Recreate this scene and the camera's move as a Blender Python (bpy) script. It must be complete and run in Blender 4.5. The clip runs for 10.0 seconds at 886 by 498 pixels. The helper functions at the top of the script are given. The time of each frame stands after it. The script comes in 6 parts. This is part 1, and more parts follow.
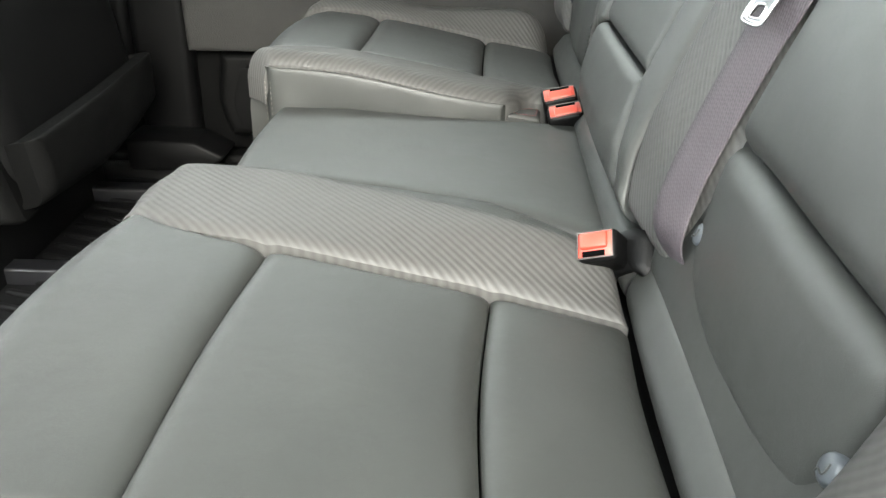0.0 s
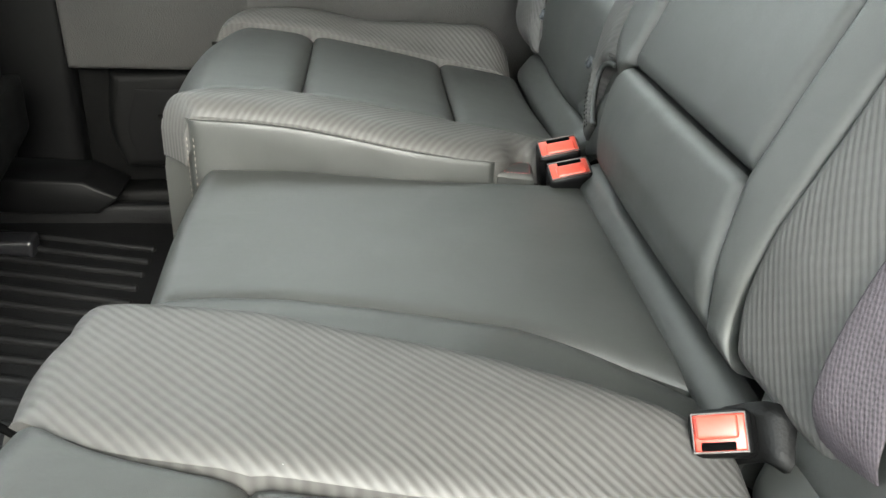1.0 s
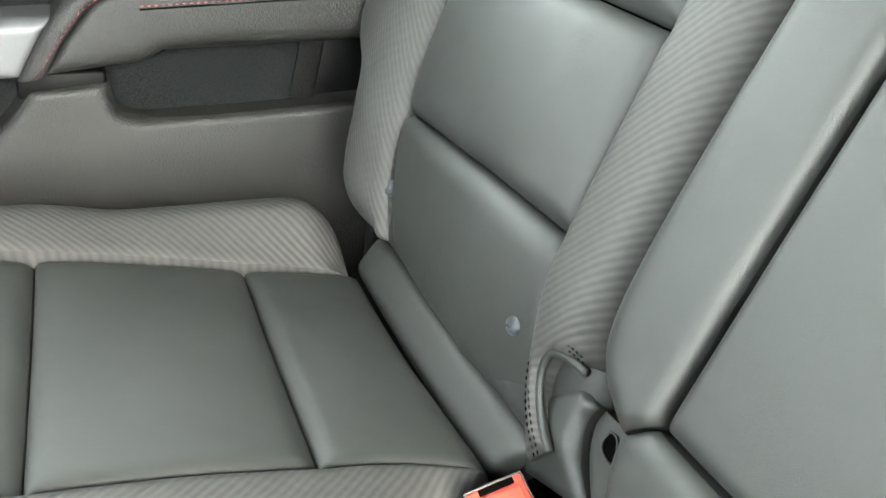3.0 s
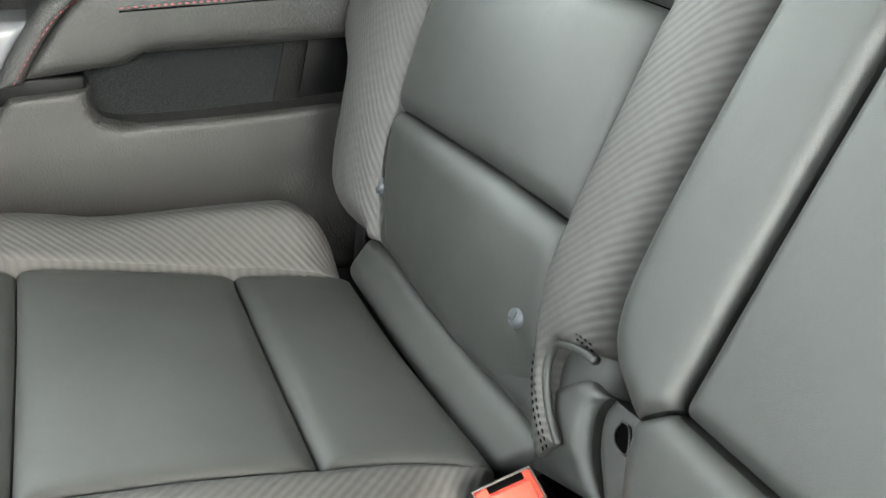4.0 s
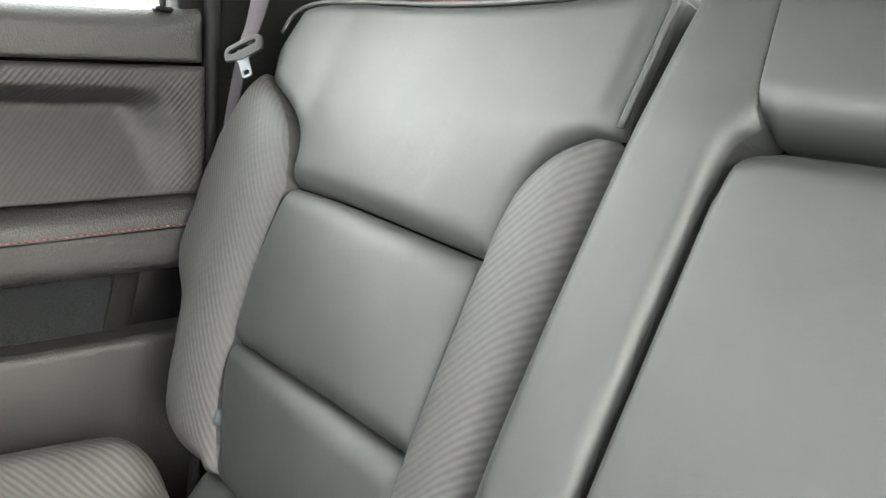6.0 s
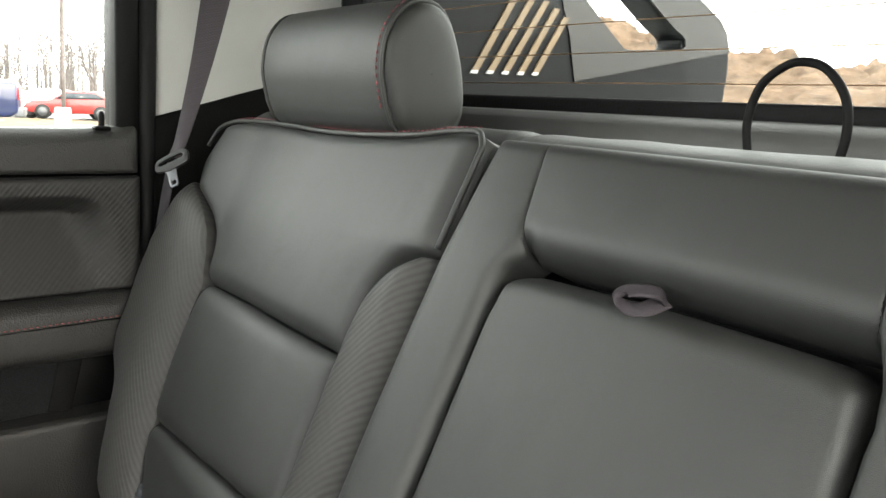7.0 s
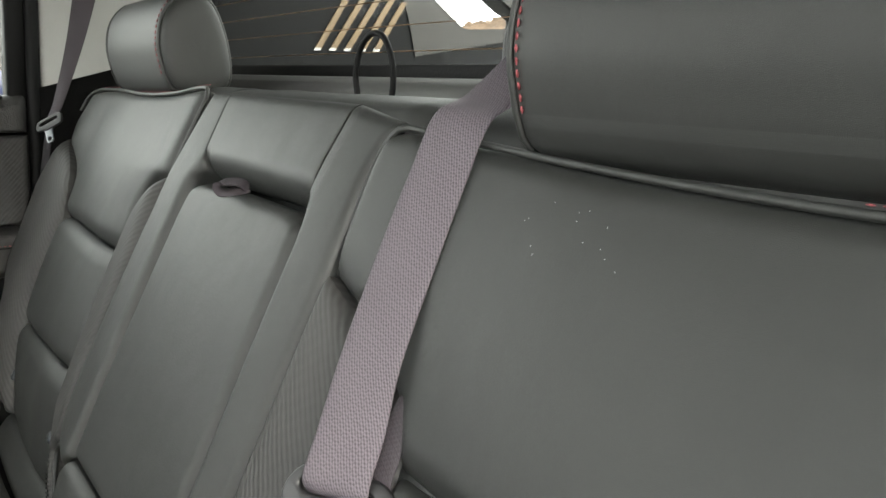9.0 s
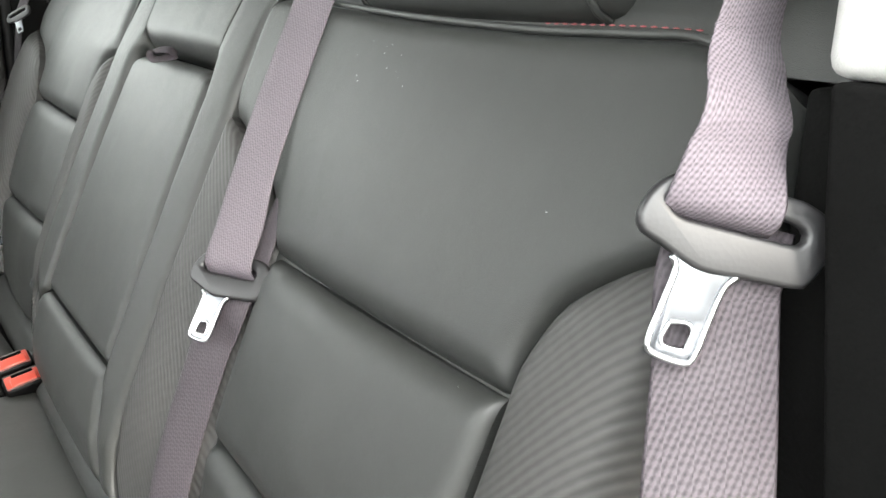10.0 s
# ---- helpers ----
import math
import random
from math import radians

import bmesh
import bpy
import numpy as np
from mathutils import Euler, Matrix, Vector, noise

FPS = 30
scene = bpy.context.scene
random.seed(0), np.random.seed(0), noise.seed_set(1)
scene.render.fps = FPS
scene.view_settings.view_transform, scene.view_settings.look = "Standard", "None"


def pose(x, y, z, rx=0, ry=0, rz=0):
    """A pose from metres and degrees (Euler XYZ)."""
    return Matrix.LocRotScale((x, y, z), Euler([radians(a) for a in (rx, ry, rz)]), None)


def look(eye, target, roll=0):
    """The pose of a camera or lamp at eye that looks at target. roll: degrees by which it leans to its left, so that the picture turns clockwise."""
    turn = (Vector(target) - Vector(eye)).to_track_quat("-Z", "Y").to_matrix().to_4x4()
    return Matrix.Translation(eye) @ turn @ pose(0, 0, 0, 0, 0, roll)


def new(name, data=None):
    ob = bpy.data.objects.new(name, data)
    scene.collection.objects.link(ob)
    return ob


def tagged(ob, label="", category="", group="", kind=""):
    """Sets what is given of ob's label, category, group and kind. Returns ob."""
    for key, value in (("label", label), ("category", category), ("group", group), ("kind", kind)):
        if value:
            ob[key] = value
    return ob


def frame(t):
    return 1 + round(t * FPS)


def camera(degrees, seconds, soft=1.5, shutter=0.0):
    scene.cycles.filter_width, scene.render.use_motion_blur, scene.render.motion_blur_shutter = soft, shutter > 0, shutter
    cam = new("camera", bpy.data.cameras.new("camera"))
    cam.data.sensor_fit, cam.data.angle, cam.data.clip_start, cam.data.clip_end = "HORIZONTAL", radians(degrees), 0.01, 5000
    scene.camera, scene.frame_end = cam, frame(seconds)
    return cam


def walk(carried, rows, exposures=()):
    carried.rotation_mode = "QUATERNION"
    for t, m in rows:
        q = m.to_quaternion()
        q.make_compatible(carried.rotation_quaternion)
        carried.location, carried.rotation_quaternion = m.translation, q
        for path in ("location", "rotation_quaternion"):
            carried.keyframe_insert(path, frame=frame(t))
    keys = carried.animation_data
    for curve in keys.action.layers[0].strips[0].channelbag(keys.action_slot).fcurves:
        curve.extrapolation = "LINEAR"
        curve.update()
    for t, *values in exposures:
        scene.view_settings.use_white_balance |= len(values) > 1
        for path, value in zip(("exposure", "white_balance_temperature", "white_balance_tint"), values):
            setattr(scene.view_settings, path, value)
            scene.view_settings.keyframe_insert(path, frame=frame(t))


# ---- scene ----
cam = camera(55.0, 10.0)
PATH = [
    (0, (-0.154, -0.898, 0.689), (-0.224, 0.893, -0.199), 0.8),
    (0.5, (-0.226, -0.730, 0.682), (-0.146, 1.055, -0.216), 1.9),
    (1, (-0.261, -0.638, 0.702), (-0.065, 1.118, -0.234), 2.9),
    (1.5, (-0.279, -0.484, 0.796), (0.092, 1.207, -0.206), 2.5),
    (2, (-0.269, -0.319, 0.846), (0.273, 1.313, -0.176), 3.5),
    (2.5, (-0.261, -0.211, 0.829), (0.376, 1.406, -0.162), 3.5),
    (2.7, (-0.256, -0.170, 0.788), (0.420, 1.452, -0.168), 3.8),
    (3.8, (-0.278, -0.137, 0.758), (0.490, 1.479, -0.137), 3.5),
    (4, (-0.267, -0.138, 0.749), (0.498, 1.483, -0.139), 3.0),
    (4.5, (-0.288, -0.153, 0.734), (0.519, 1.455, -0.139), 3.3),
    (5, (-0.296, -0.171, 0.775), (0.646, 1.379, -0.066), 4.5),
    (5.5, (-0.271, -0.172, 0.803), (0.800, 1.386, 0.151), 4.3),
    (6, (-0.284, -0.157, 0.800), (0.870, 1.409, 0.337), 4.0),
    (6.2, (-0.270, -0.175, 0.808), (0.892, 1.398, 0.389), 4.0),
    (7.3, (-0.246, -0.364, 0.876), (0.920, 1.230, 0.558), 3.0),
    (7.5, (-0.228, -0.400, 0.878), (0.919, 1.205, 0.550), 2.8),
    (8, (-0.210, -0.502, 0.888), (0.920, 1.113, 0.547), 2.5),
    (8.5, (-0.193, -0.615, 0.880), (0.936, 0.998, 0.528), 2.3),
    (9, (-0.156, -0.710, 0.854), (0.959, 0.910, 0.492), 2.4),
    (9.5, (-0.152, -0.824, 0.846), (0.931, 0.789, 0.371), 1.7),
    (10, (-0.163, -0.910, 0.832), (0.929, 0.665, 0.259), 1.4),
]
walk(cam, [(t, look(eye, target, roll)) for t, eye, target, roll in PATH],
     [(0.0, 4.45, 6550, 5), (1.0, 4.5, 6500, 4), (2.5, 5.3, 6450, 3), (4.5, 5.15, 6550, 6), (6.2, 5.15, 6750, 9), (7.3, 3.4, 6900, 9), (8.5, 3.2, 6850, 8), (9.0, 3.5, 6850, 8), (9.5, 4.05, 6750, 9), (10.0, 4.1, 6700, 9)])

# ---- world, sun and exposure ----
SUN_ELEV, SUN_TURN = 32.0, 171.0
world = bpy.data.worlds.new("overcast_sky")
scene.world = world
world.use_nodes = True
wn, wl = world.node_tree.nodes, world.node_tree.links
wn.clear()
sky = wn.new("ShaderNodeTexSky")
sky.sky_type, sky.sun_disc = "NISHITA", False
sky.sun_elevation, sky.sun_rotation = radians(SUN_ELEV), radians(SUN_TURN)
sky.air_density, sky.dust_density, sky.ozone_density = 1.0, 6.0, 1.0
grey = wn.new("ShaderNodeMix")
grey.data_type = "RGBA"
grey.inputs["Factor"].default_value = 0.86
grey.inputs["B"].default_value = (9.6, 10.0, 10.1, 1)
bg = wn.new("ShaderNodeBackground")
bg.inputs["Strength"].default_value = 0.15
wout = wn.new("ShaderNodeOutputWorld")
wl.new(sky.outputs["Color"], grey.inputs["A"])
wl.new(grey.outputs["Result"], bg.inputs["Color"])
wl.new(bg.outputs["Background"], wout.inputs["Surface"])
sun = bpy.data.lights.new("sun", "SUN")
sun.energy, sun.angle, sun.color = 0.5, radians(26), (1.0, 0.97, 0.93)
sun_ob = new("sun", sun)
az, el = radians(SUN_TURN), radians(SUN_ELEV)
sun_ob.matrix_world = look((0, 0, 0), (-math.sin(az) * math.cos(el), -math.cos(az) * math.cos(el), -math.sin(el)))

# ---- materials ----
def shader(name, color, rough=0.5, metal=0.0, spec=0.5, sheen=0.0, coat=0.0):
    m = bpy.data.materials.new(name)
    m.use_nodes = True
    p = m.node_tree.nodes["Principled BSDF"]
    p.inputs["Base Color"].default_value = (*color, 1)
    p.inputs["Roughness"].default_value = rough
    p.inputs["Metallic"].default_value = metal
    p.inputs["Specular IOR Level"].default_value = spec
    p.inputs["Sheen Weight"].default_value = sheen
    p.inputs["Coat Weight"].default_value = coat
    return m, m.node_tree.nodes, m.node_tree.links, p


def node(nodes, kind, **values):
    n = nodes.new(kind)
    for key, value in values.items():
        n.inputs[key.replace("_", " ")].default_value = value
    return n


def coords(nodes, links, which="UV", scale=1.0, turn=0.0):
    tc = nodes.new("ShaderNodeTexCoord")
    mp = nodes.new("ShaderNodeMapping")
    mp.inputs["Scale"].default_value = (scale, scale, scale)
    mp.inputs["Rotation"].default_value = (0, 0, radians(turn))
    links.new(tc.outputs[which], mp.inputs["Vector"])
    return mp.outputs["Vector"]


def mottled(nodes, links, p, vec, color, spread=0.25, scale=14.0, rough=0.45, rough_spread=0.12):
    """Slow change of colour and gloss over a surface."""
    big = node(nodes, "ShaderNodeTexNoise", Scale=scale, Detail=5.0, Roughness=0.6)
    links.new(vec, big.inputs["Vector"])
    ramp = nodes.new("ShaderNodeValToRGB")
    lo = [c * (1 - spread) for c in color]
    hi = [min(1, c * (1 + spread)) for c in color]
    ramp.color_ramp.elements[0].position, ramp.color_ramp.elements[0].color = 0.3, (*lo, 1)
    ramp.color_ramp.elements[1].position, ramp.color_ramp.elements[1].color = 0.7, (*hi, 1)
    links.new(big.outputs["Fac"], ramp.inputs["Fac"])
    links.new(ramp.outputs["Color"], p.inputs["Base Color"])
    rg = node(nodes, "ShaderNodeMapRange")
    rg.inputs["To Min"].default_value = rough - rough_spread
    rg.inputs["To Max"].default_value = rough + rough_spread
    links.new(big.outputs["Fac"], rg.inputs["Value"])
    links.new(rg.outputs["Result"], p.inputs["Roughness"])
    return ramp


def bump(nodes, links, p, height, strength, distance):
    b = node(nodes, "ShaderNodeBump", Strength=strength, Distance=distance)
    links.new(height, b.inputs["Height"])
    if p.inputs["Normal"].links:
        links.new(p.inputs["Normal"].links[0].from_socket, b.inputs["Normal"])
    links.new(b.outputs["Normal"], p.inputs["Normal"])


def leather(name, color=(0.0142, 0.0150, 0.0139), rough=0.51, grain=1400.0, depth=0.35, which="UV"):
    m, n, l, p = shader(name, color, rough, spec=0.45)
    v = coords(n, l, which)
    mottled(n, l, p, v, color, 0.18, 9.0, rough, 0.06)
    vor = node(n, "ShaderNodeTexVoronoi", Scale=grain)
    vor.feature = "DISTANCE_TO_EDGE"
    l.new(v, vor.inputs["Vector"])
    bump(n, l, p, vor.outputs["Distance"], depth, 0.0006)
    soft = node(n, "ShaderNodeTexNoise", Scale=45.0, Detail=3.0)
    l.new(v, soft.inputs["Vector"])
    bump(n, l, p, soft.outputs["Fac"], 0.12, 0.004)
    return m


def ribbed(name, color=(0.0360, 0.0350, 0.0336), turn=45.0, pitch=0.0050, depth=0.30):
    """Coated cloth with a raised diagonal twill."""
    m, n, l, p = shader(name, color, 0.60, spec=0.30)
    v = coords(n, l, "UV", 1.0, turn)
    wob = node(n, "ShaderNodeTexNoise", Scale=30.0, Detail=2.0)
    l.new(v, wob.inputs["Vector"])
    wave = node(n, "ShaderNodeTexWave", Scale=0.3142 / pitch, Distortion=0.6)
    wave.inputs["Detail"].default_value = 1.0
    wave.inputs["Detail Scale"].default_value = 0.6
    l.new(v, wave.inputs["Vector"])
    cross = node(n, "ShaderNodeTexWave", Scale=0.3142 / (pitch * 1.9), Distortion=2.0)
    cross.bands_direction = "Y"
    l.new(v, cross.inputs["Vector"])
    mix = nodes_mul(n, l, wave.outputs["Fac"], 0.85, cross.outputs["Fac"], 0.15)
    ramp = n.new("ShaderNodeValToRGB")
    ramp.color_ramp.elements[0].position, ramp.color_ramp.elements[0].color = 0.1, (*[c * 0.72 for c in color], 1)
    ramp.color_ramp.elements[1].position, ramp.color_ramp.elements[1].color = 0.8, (*[c * 1.08 for c in color], 1)
    l.new(mix, ramp.inputs["Fac"])
    l.new(ramp.outputs["Color"], p.inputs["Base Color"])
    bump(n, l, p, mix, depth, 0.0012)
    return m


def nodes_mul(n, l, a, ka, b, kb):
    """ka * a + kb * b"""
    x = n.new("ShaderNodeMath")
    x.operation = "MULTIPLY"
    x.inputs[1].default_value = ka
    l.new(a, x.inputs[0])
    y = n.new("ShaderNodeMath")
    y.operation = "MULTIPLY_ADD"
    y.inputs[1].default_value = kb
    l.new(b, y.inputs[0])
    l.new(x.outputs[0], y.inputs[2])
    return y.outputs[0]


def grained(name, color, rough=0.55, grain=650.0, depth=0.5, which="Object", spread=0.2, spec=0.5):
    """Moulded plastic with a pebbled skin."""
    m, n, l, p = shader(name, color, rough, spec=spec)
    v = coords(n, l, which)
    mottled(n, l, p, v, color, spread, 7.0, rough, 0.08)
    vor = node(n, "ShaderNodeTexVoronoi", Scale=grain)
    l.new(v, vor.inputs["Vector"])
    bump(n, l, p, vor.outputs["Distance"], depth, 0.0007)
    return m


def carpeted(name, color, grain=900.0):
    m, n, l, p = shader(name, color, 0.95, spec=0.05)
    v = coords(n, l, "Object")
    mottled(n, l, p, v, color, 0.75, 700.0, 0.95, 0.04)
    fuzz = node(n, "ShaderNodeTexNoise", Scale=grain, Detail=3.0, Roughness=0.8)
    l.new(v, fuzz.inputs["Vector"])
    bump(n, l, p, fuzz.outputs["Fac"], 0.9, 0.002)
    return m


def math_node(n, l, op, a, b=None):
    m = n.new("ShaderNodeMath")
    m.operation = op
    for k, q in enumerate((a, b)):
        if q is None:
            continue
        if isinstance(q, (int, float)):
            m.inputs[k].default_value = q
        else:
            l.new(q, m.inputs[k])
    return m.outputs[0]


def webbing(name, color=(0.092, 0.079, 0.090), column=0.0046, row=0.0023):
    """Woven polyester belt: columns of slanted floats that lean to and fro, between two plain selvedges."""
    m, n, l, p = shader(name, color, 0.62, spec=0.18)
    v = coords(n, l, "UV")
    sep = n.new("ShaderNodeSeparateXYZ")
    l.new(v, sep.inputs[0])
    column_no = math_node(n, l, "FLOOR", math_node(n, l, "DIVIDE", sep.outputs["X"], column))
    shift = math_node(n, l, "MULTIPLY", column_no, 0.5)
    along = math_node(n, l, "ADD", math_node(n, l, "DIVIDE", sep.outputs["Y"], row), shift)
    across = math_node(n, l, "ADD", math_node(n, l, "DIVIDE", sep.outputs["X"], column * 0.5), math_node(n, l, "MULTIPLY", along, 0.45))
    float_ = math_node(n, l, "SINE", math_node(n, l, "MULTIPLY", across, 6.2832))
    rib = math_node(n, l, "COSINE", math_node(n, l, "MULTIPLY", along, 6.2832))
    yarn = node(n, "ShaderNodeTexNoise", Scale=900.0, Detail=2.0)
    l.new(v, yarn.inputs["Vector"])
    mixed = nodes_mul(n, l, float_, 0.26, rib, 0.14)
    mixed = math_node(n, l, "ADD", mixed, math_node(n, l, "MULTIPLY", yarn.outputs["Fac"], 0.55))
    mixed = math_node(n, l, "ADD", mixed, 0.28)
    ramp = n.new("ShaderNodeValToRGB")
    ramp.color_ramp.elements[0].position, ramp.color_ramp.elements[0].color = 0.10, (*[c * 0.40 for c in color], 1)
    ramp.color_ramp.elements[1].position, ramp.color_ramp.elements[1].color = 0.80, (*[c * 1.22 for c in color], 1)
    l.new(mixed, ramp.inputs["Fac"])
    l.new(ramp.outputs["Color"], p.inputs["Base Color"])
    bump(n, l, p, mixed, 0.45, 0.0007)
    return m


def paint(name, color, rough=0.3, coat=0.6):
    m, n, l, p = shader(name, color, rough, coat=coat)
    v = coords(n, l, "Object")
    mottled(n, l, p, v, color, 0.12, 1.3, rough, 0.1)
    return m


def earth(name, color, scale=1.5, spread=0.45, rough=0.95, relief=0.3):
    m, n, l, p = shader(name, color, rough, spec=0.2)
    v = coords(n, l, "Object")
    mottled(n, l, p, v, color, spread, scale, rough, 0.03)
    small = node(n, "ShaderNodeTexNoise", Scale=scale * 9, Detail=8.0, Roughness=0.7)
    l.new(v, small.inputs["Vector"])
    bump(n, l, p, small.outputs["Fac"], 0.45, relief)
    return m


def clear_glass(name, tint=(1, 1, 1), gloss=0.003):
    m, n, l, p = shader(name, (0.02, 0.02, 0.02), 0.02)
    t = n.new("ShaderNodeBsdfTransparent")
    t.inputs["Color"].default_value = (*tint, 1)
    g = n.new("ShaderNodeBsdfGlossy")
    g.inputs["Roughness"].default_value = 0.02
    mx = n.new("ShaderNodeMixShader")
    mx.inputs["Fac"].default_value = gloss
    l.new(t.outputs["BSDF"], mx.inputs[1])
    l.new(g.outputs["BSDF"], mx.inputs[2])
    l.new(mx.outputs["Shader"], n["Material Output"].inputs["Surface"])
    return m


M_LEATHER = leather("black_leather")
M_LEATHER_SIDE = leather("black_vinyl", (0.0148, 0.0156, 0.0145), 0.52, 1100.0, 0.3)
M_LEATHER_END = leather("black_leather_end", which="Object")
M_RIB_CUSHION = ribbed("ribbed_cloth_cushion", turn=45.0, pitch=0.0060)
M_RIB_CUSHION_MIRRORED = ribbed("ribbed_cloth_cushion_mirrored", turn=-45.0, pitch=0.0056)
M_RIB_FAR = ribbed("ribbed_cloth_back", turn=40.0, depth=0.28)
M_RIB_NEAR = ribbed("ribbed_cloth_back_mirrored", turn=-40.0, depth=0.26)
M_RIB_DOOR = ribbed("ribbed_door_insert", (0.0155, 0.0150, 0.0146), turn=40.0, pitch=0.005)
M_TRIM = grained("black_trim_plastic", (0.0022, 0.0022, 0.0022), 0.55, spec=0.08)
M_TRIM_SOFT = grained("soft_door_plastic", (0.0185, 0.0180, 0.0174), 0.52, 480.0, 0.6, spec=0.30)
M_LEDGE = grained("grey_black_ledge_trim", (0.050, 0.0502, 0.048), 0.55, 900.0, 0.2)
M_PILLAR_BLACK = grained("black_pillar_trim", (0.0026, 0.0026, 0.0025), 0.8, 420.0, 0.4, spec=0.05)
M_BLACK = grained("black_plastic", (0.0018, 0.0018, 0.0019), 0.5, 500.0, 0.15, spec=0.10)
M_RUBBER = grained("black_rubber", (0.003, 0.003, 0.0032), 0.6, 300.0, 0.3, spec=0.12)
M_PILLAR = grained("light_grey_pillar_trim", (0.29, 0.29, 0.278), 0.75, 900.0, 0.35, spread=0.05)
M_HEADLINER = carpeted("light_grey_headliner", (0.85, 0.85, 0.83))
M_CARPET = carpeted("dark_pocket_liner", (0.013, 0.014, 0.0145))
M_FLOOR_CARPET = carpeted("black_floor_carpet", (0.006, 0.006, 0.006), 500.0)
M_SILVER = grained("brushed_silver_plastic", (0.085, 0.087, 0.093), 0.42, 300.0, 0.05, spread=0.15, spec=0.5)
M_CHROME = shader("plated_steel", (0.20, 0.208, 0.22), 0.38, 1.0)[0]
M_STEEL_BLACK = shader("black_coated_steel", (0.006, 0.006, 0.007), 0.3)[0]
M_RED = grained("red_release_button", (0.31, 0.036, 0.022), 0.42, 300.0, 0.05, spread=0.06)
M_RED_THREAD = shader("red_thread", (0.20, 0.036, 0.042), 0.6)[0]
M_DARK_THREAD = shader("black_thread", (0.0015, 0.0015, 0.0015), 0.9, spec=0.0)[0]
M_PALE_THREAD = shader("grey_thread", (0.10, 0.088, 0.075), 0.6)[0]
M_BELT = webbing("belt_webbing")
# the belt webbing in a darker colour that stands in for shade
M_BELT_SHADED = webbing("shaded_belt_webbing", (0.040, 0.034, 0.039), 0.0056, 0.0034)
M_TAG = webbing("black_strap_webbing", (0.024, 0.022, 0.025), 0.004, 0.002)
M_STEEL = shader("dull_steel", (0.085, 0.09, 0.098), 0.30, 1.0)[0]
M_BRIGHT = shader("bright_plated_edge", (0.55, 0.56, 0.57), 0.30, 1.0)[0]
M_TONGUE = grained("grey_tongue_plastic", (0.0100, 0.0097, 0.0104), 0.45, 500.0, 0.06)
M_BUTTON = shader("grey_marker_button", (0.032, 0.036, 0.041), 0.45, spec=0.35)[0]
M_RIM = shader("worn_grey_rim", (0.05, 0.042, 0.04), 0.5)[0]
M_LINT = shader("white_lint", (0.42, 0.43, 0.43), 0.8)[0]
M_GLASS = clear_glass("tinted_window_glass", (0.68, 0.69, 0.68))
M_GLASS_REAR = clear_glass("tinted_rear_glass", (0.58, 0.59, 0.58))
M_WIRE = shader("heater_wire", (0.16, 0.09, 0.04), 0.5, 0.4)[0]
M_BAR = grained("black_powder_coat", (0.0042, 0.0050, 0.0062), 0.45, 900.0, 0.2, spec=0.12)
M_BAR_GREY = grained("grey_bracket_coat", (0.016, 0.016, 0.0157), 0.5, 500.0, 0.2)
M_TAN = shader("tan_reflective_tape", (0.14, 0.095, 0.048), 0.4)[0]
M_WHITE_TAPE = shader("white_reflective_tape", (0.46, 0.48, 0.49), 0.35)[0]
M_BED = paint("truck_body_black", (0.012, 0.013, 0.014), 0.25)
M_ASPHALT = earth("pale_concrete", (0.14, 0.135, 0.126), 0.6, 0.25, 0.75, 0.05)
M_GRASS = earth("dead_grass_verge", (0.17, 0.13, 0.08), 2.0, 0.5)
M_DIRT = earth("orange_dirt", (0.128, 0.088, 0.060), 1.3, 0.5, 0.95, 0.3)
M_SNOW = earth("old_snow", (0.42, 0.43, 0.44), 2.0, 0.12, 0.8, 0.05)
M_BLUE = paint("blue_car_paint", (0.003, 0.009, 0.048))
M_WHITE = paint("white_car_paint", (0.78, 0.79, 0.80))
M_REDPAINT = paint("red_car_paint", (0.35, 0.02, 0.02))
M_TYRE = grained("tyre_rubber", (0.015, 0.015, 0.015), 0.8, 60.0, 0.3)
M_CARGLASS = shader("dark_car_glass", (0.02, 0.025, 0.03), 0.06)[0]
M_TAIL = shader("tail_lamp_red", (0.40, 0.012, 0.015), 0.2)[0]
M_BARK = earth("grey_bark", (0.11, 0.095, 0.09), 4.0, 0.3, 0.95, 0.02)
M_TWIG = earth("bare_twigs", (0.11, 0.097, 0.092), 4.0, 0.3, 0.95, 0.01)
M_POLE = shader("dark_lamp_pole", (0.12, 0.11, 0.11), 0.6)[0]
M_FIR = earth("fir_needles", (0.09, 0.095, 0.085), 4.0, 0.4, 0.9, 0.02)
M_TAGCLOTH = shader("pale_tag_cloth", (0.13, 0.12, 0.15), 0.8)[0]

# ---- geometry helpers ----
def mesh_from(name, verts, faces, uvs=None, smooth=True):
    me = bpy.data.meshes.new(name)
    me.from_pydata([tuple(v) for v in verts], [], [tuple(f) for f in faces])
    if uvs is not None:
        layer = me.uv_layers.new(name="UVMap")
        idx = np.empty(len(me.loops), dtype=np.int32)
        me.loops.foreach_get("vertex_index", idx)
        layer.data.foreach_set("uv", np.asarray(uvs, dtype=np.float32)[idx].ravel())
    if smooth:
        me.polygons.foreach_set("use_smooth", [True] * len(me.polygons))
    me.update()
    return me


def put(name, me, material, parent=None, label=""):
    ob = new(name, me)
    if material is not None:
        me.materials.append(material)
    if parent is not None:
        ob.parent = parent
        if parent.type == "EMPTY":
            ob.matrix_parent_inverse = Matrix.Translation(parent.location).inverted()
    if label:
        tagged(ob, label)
    return ob


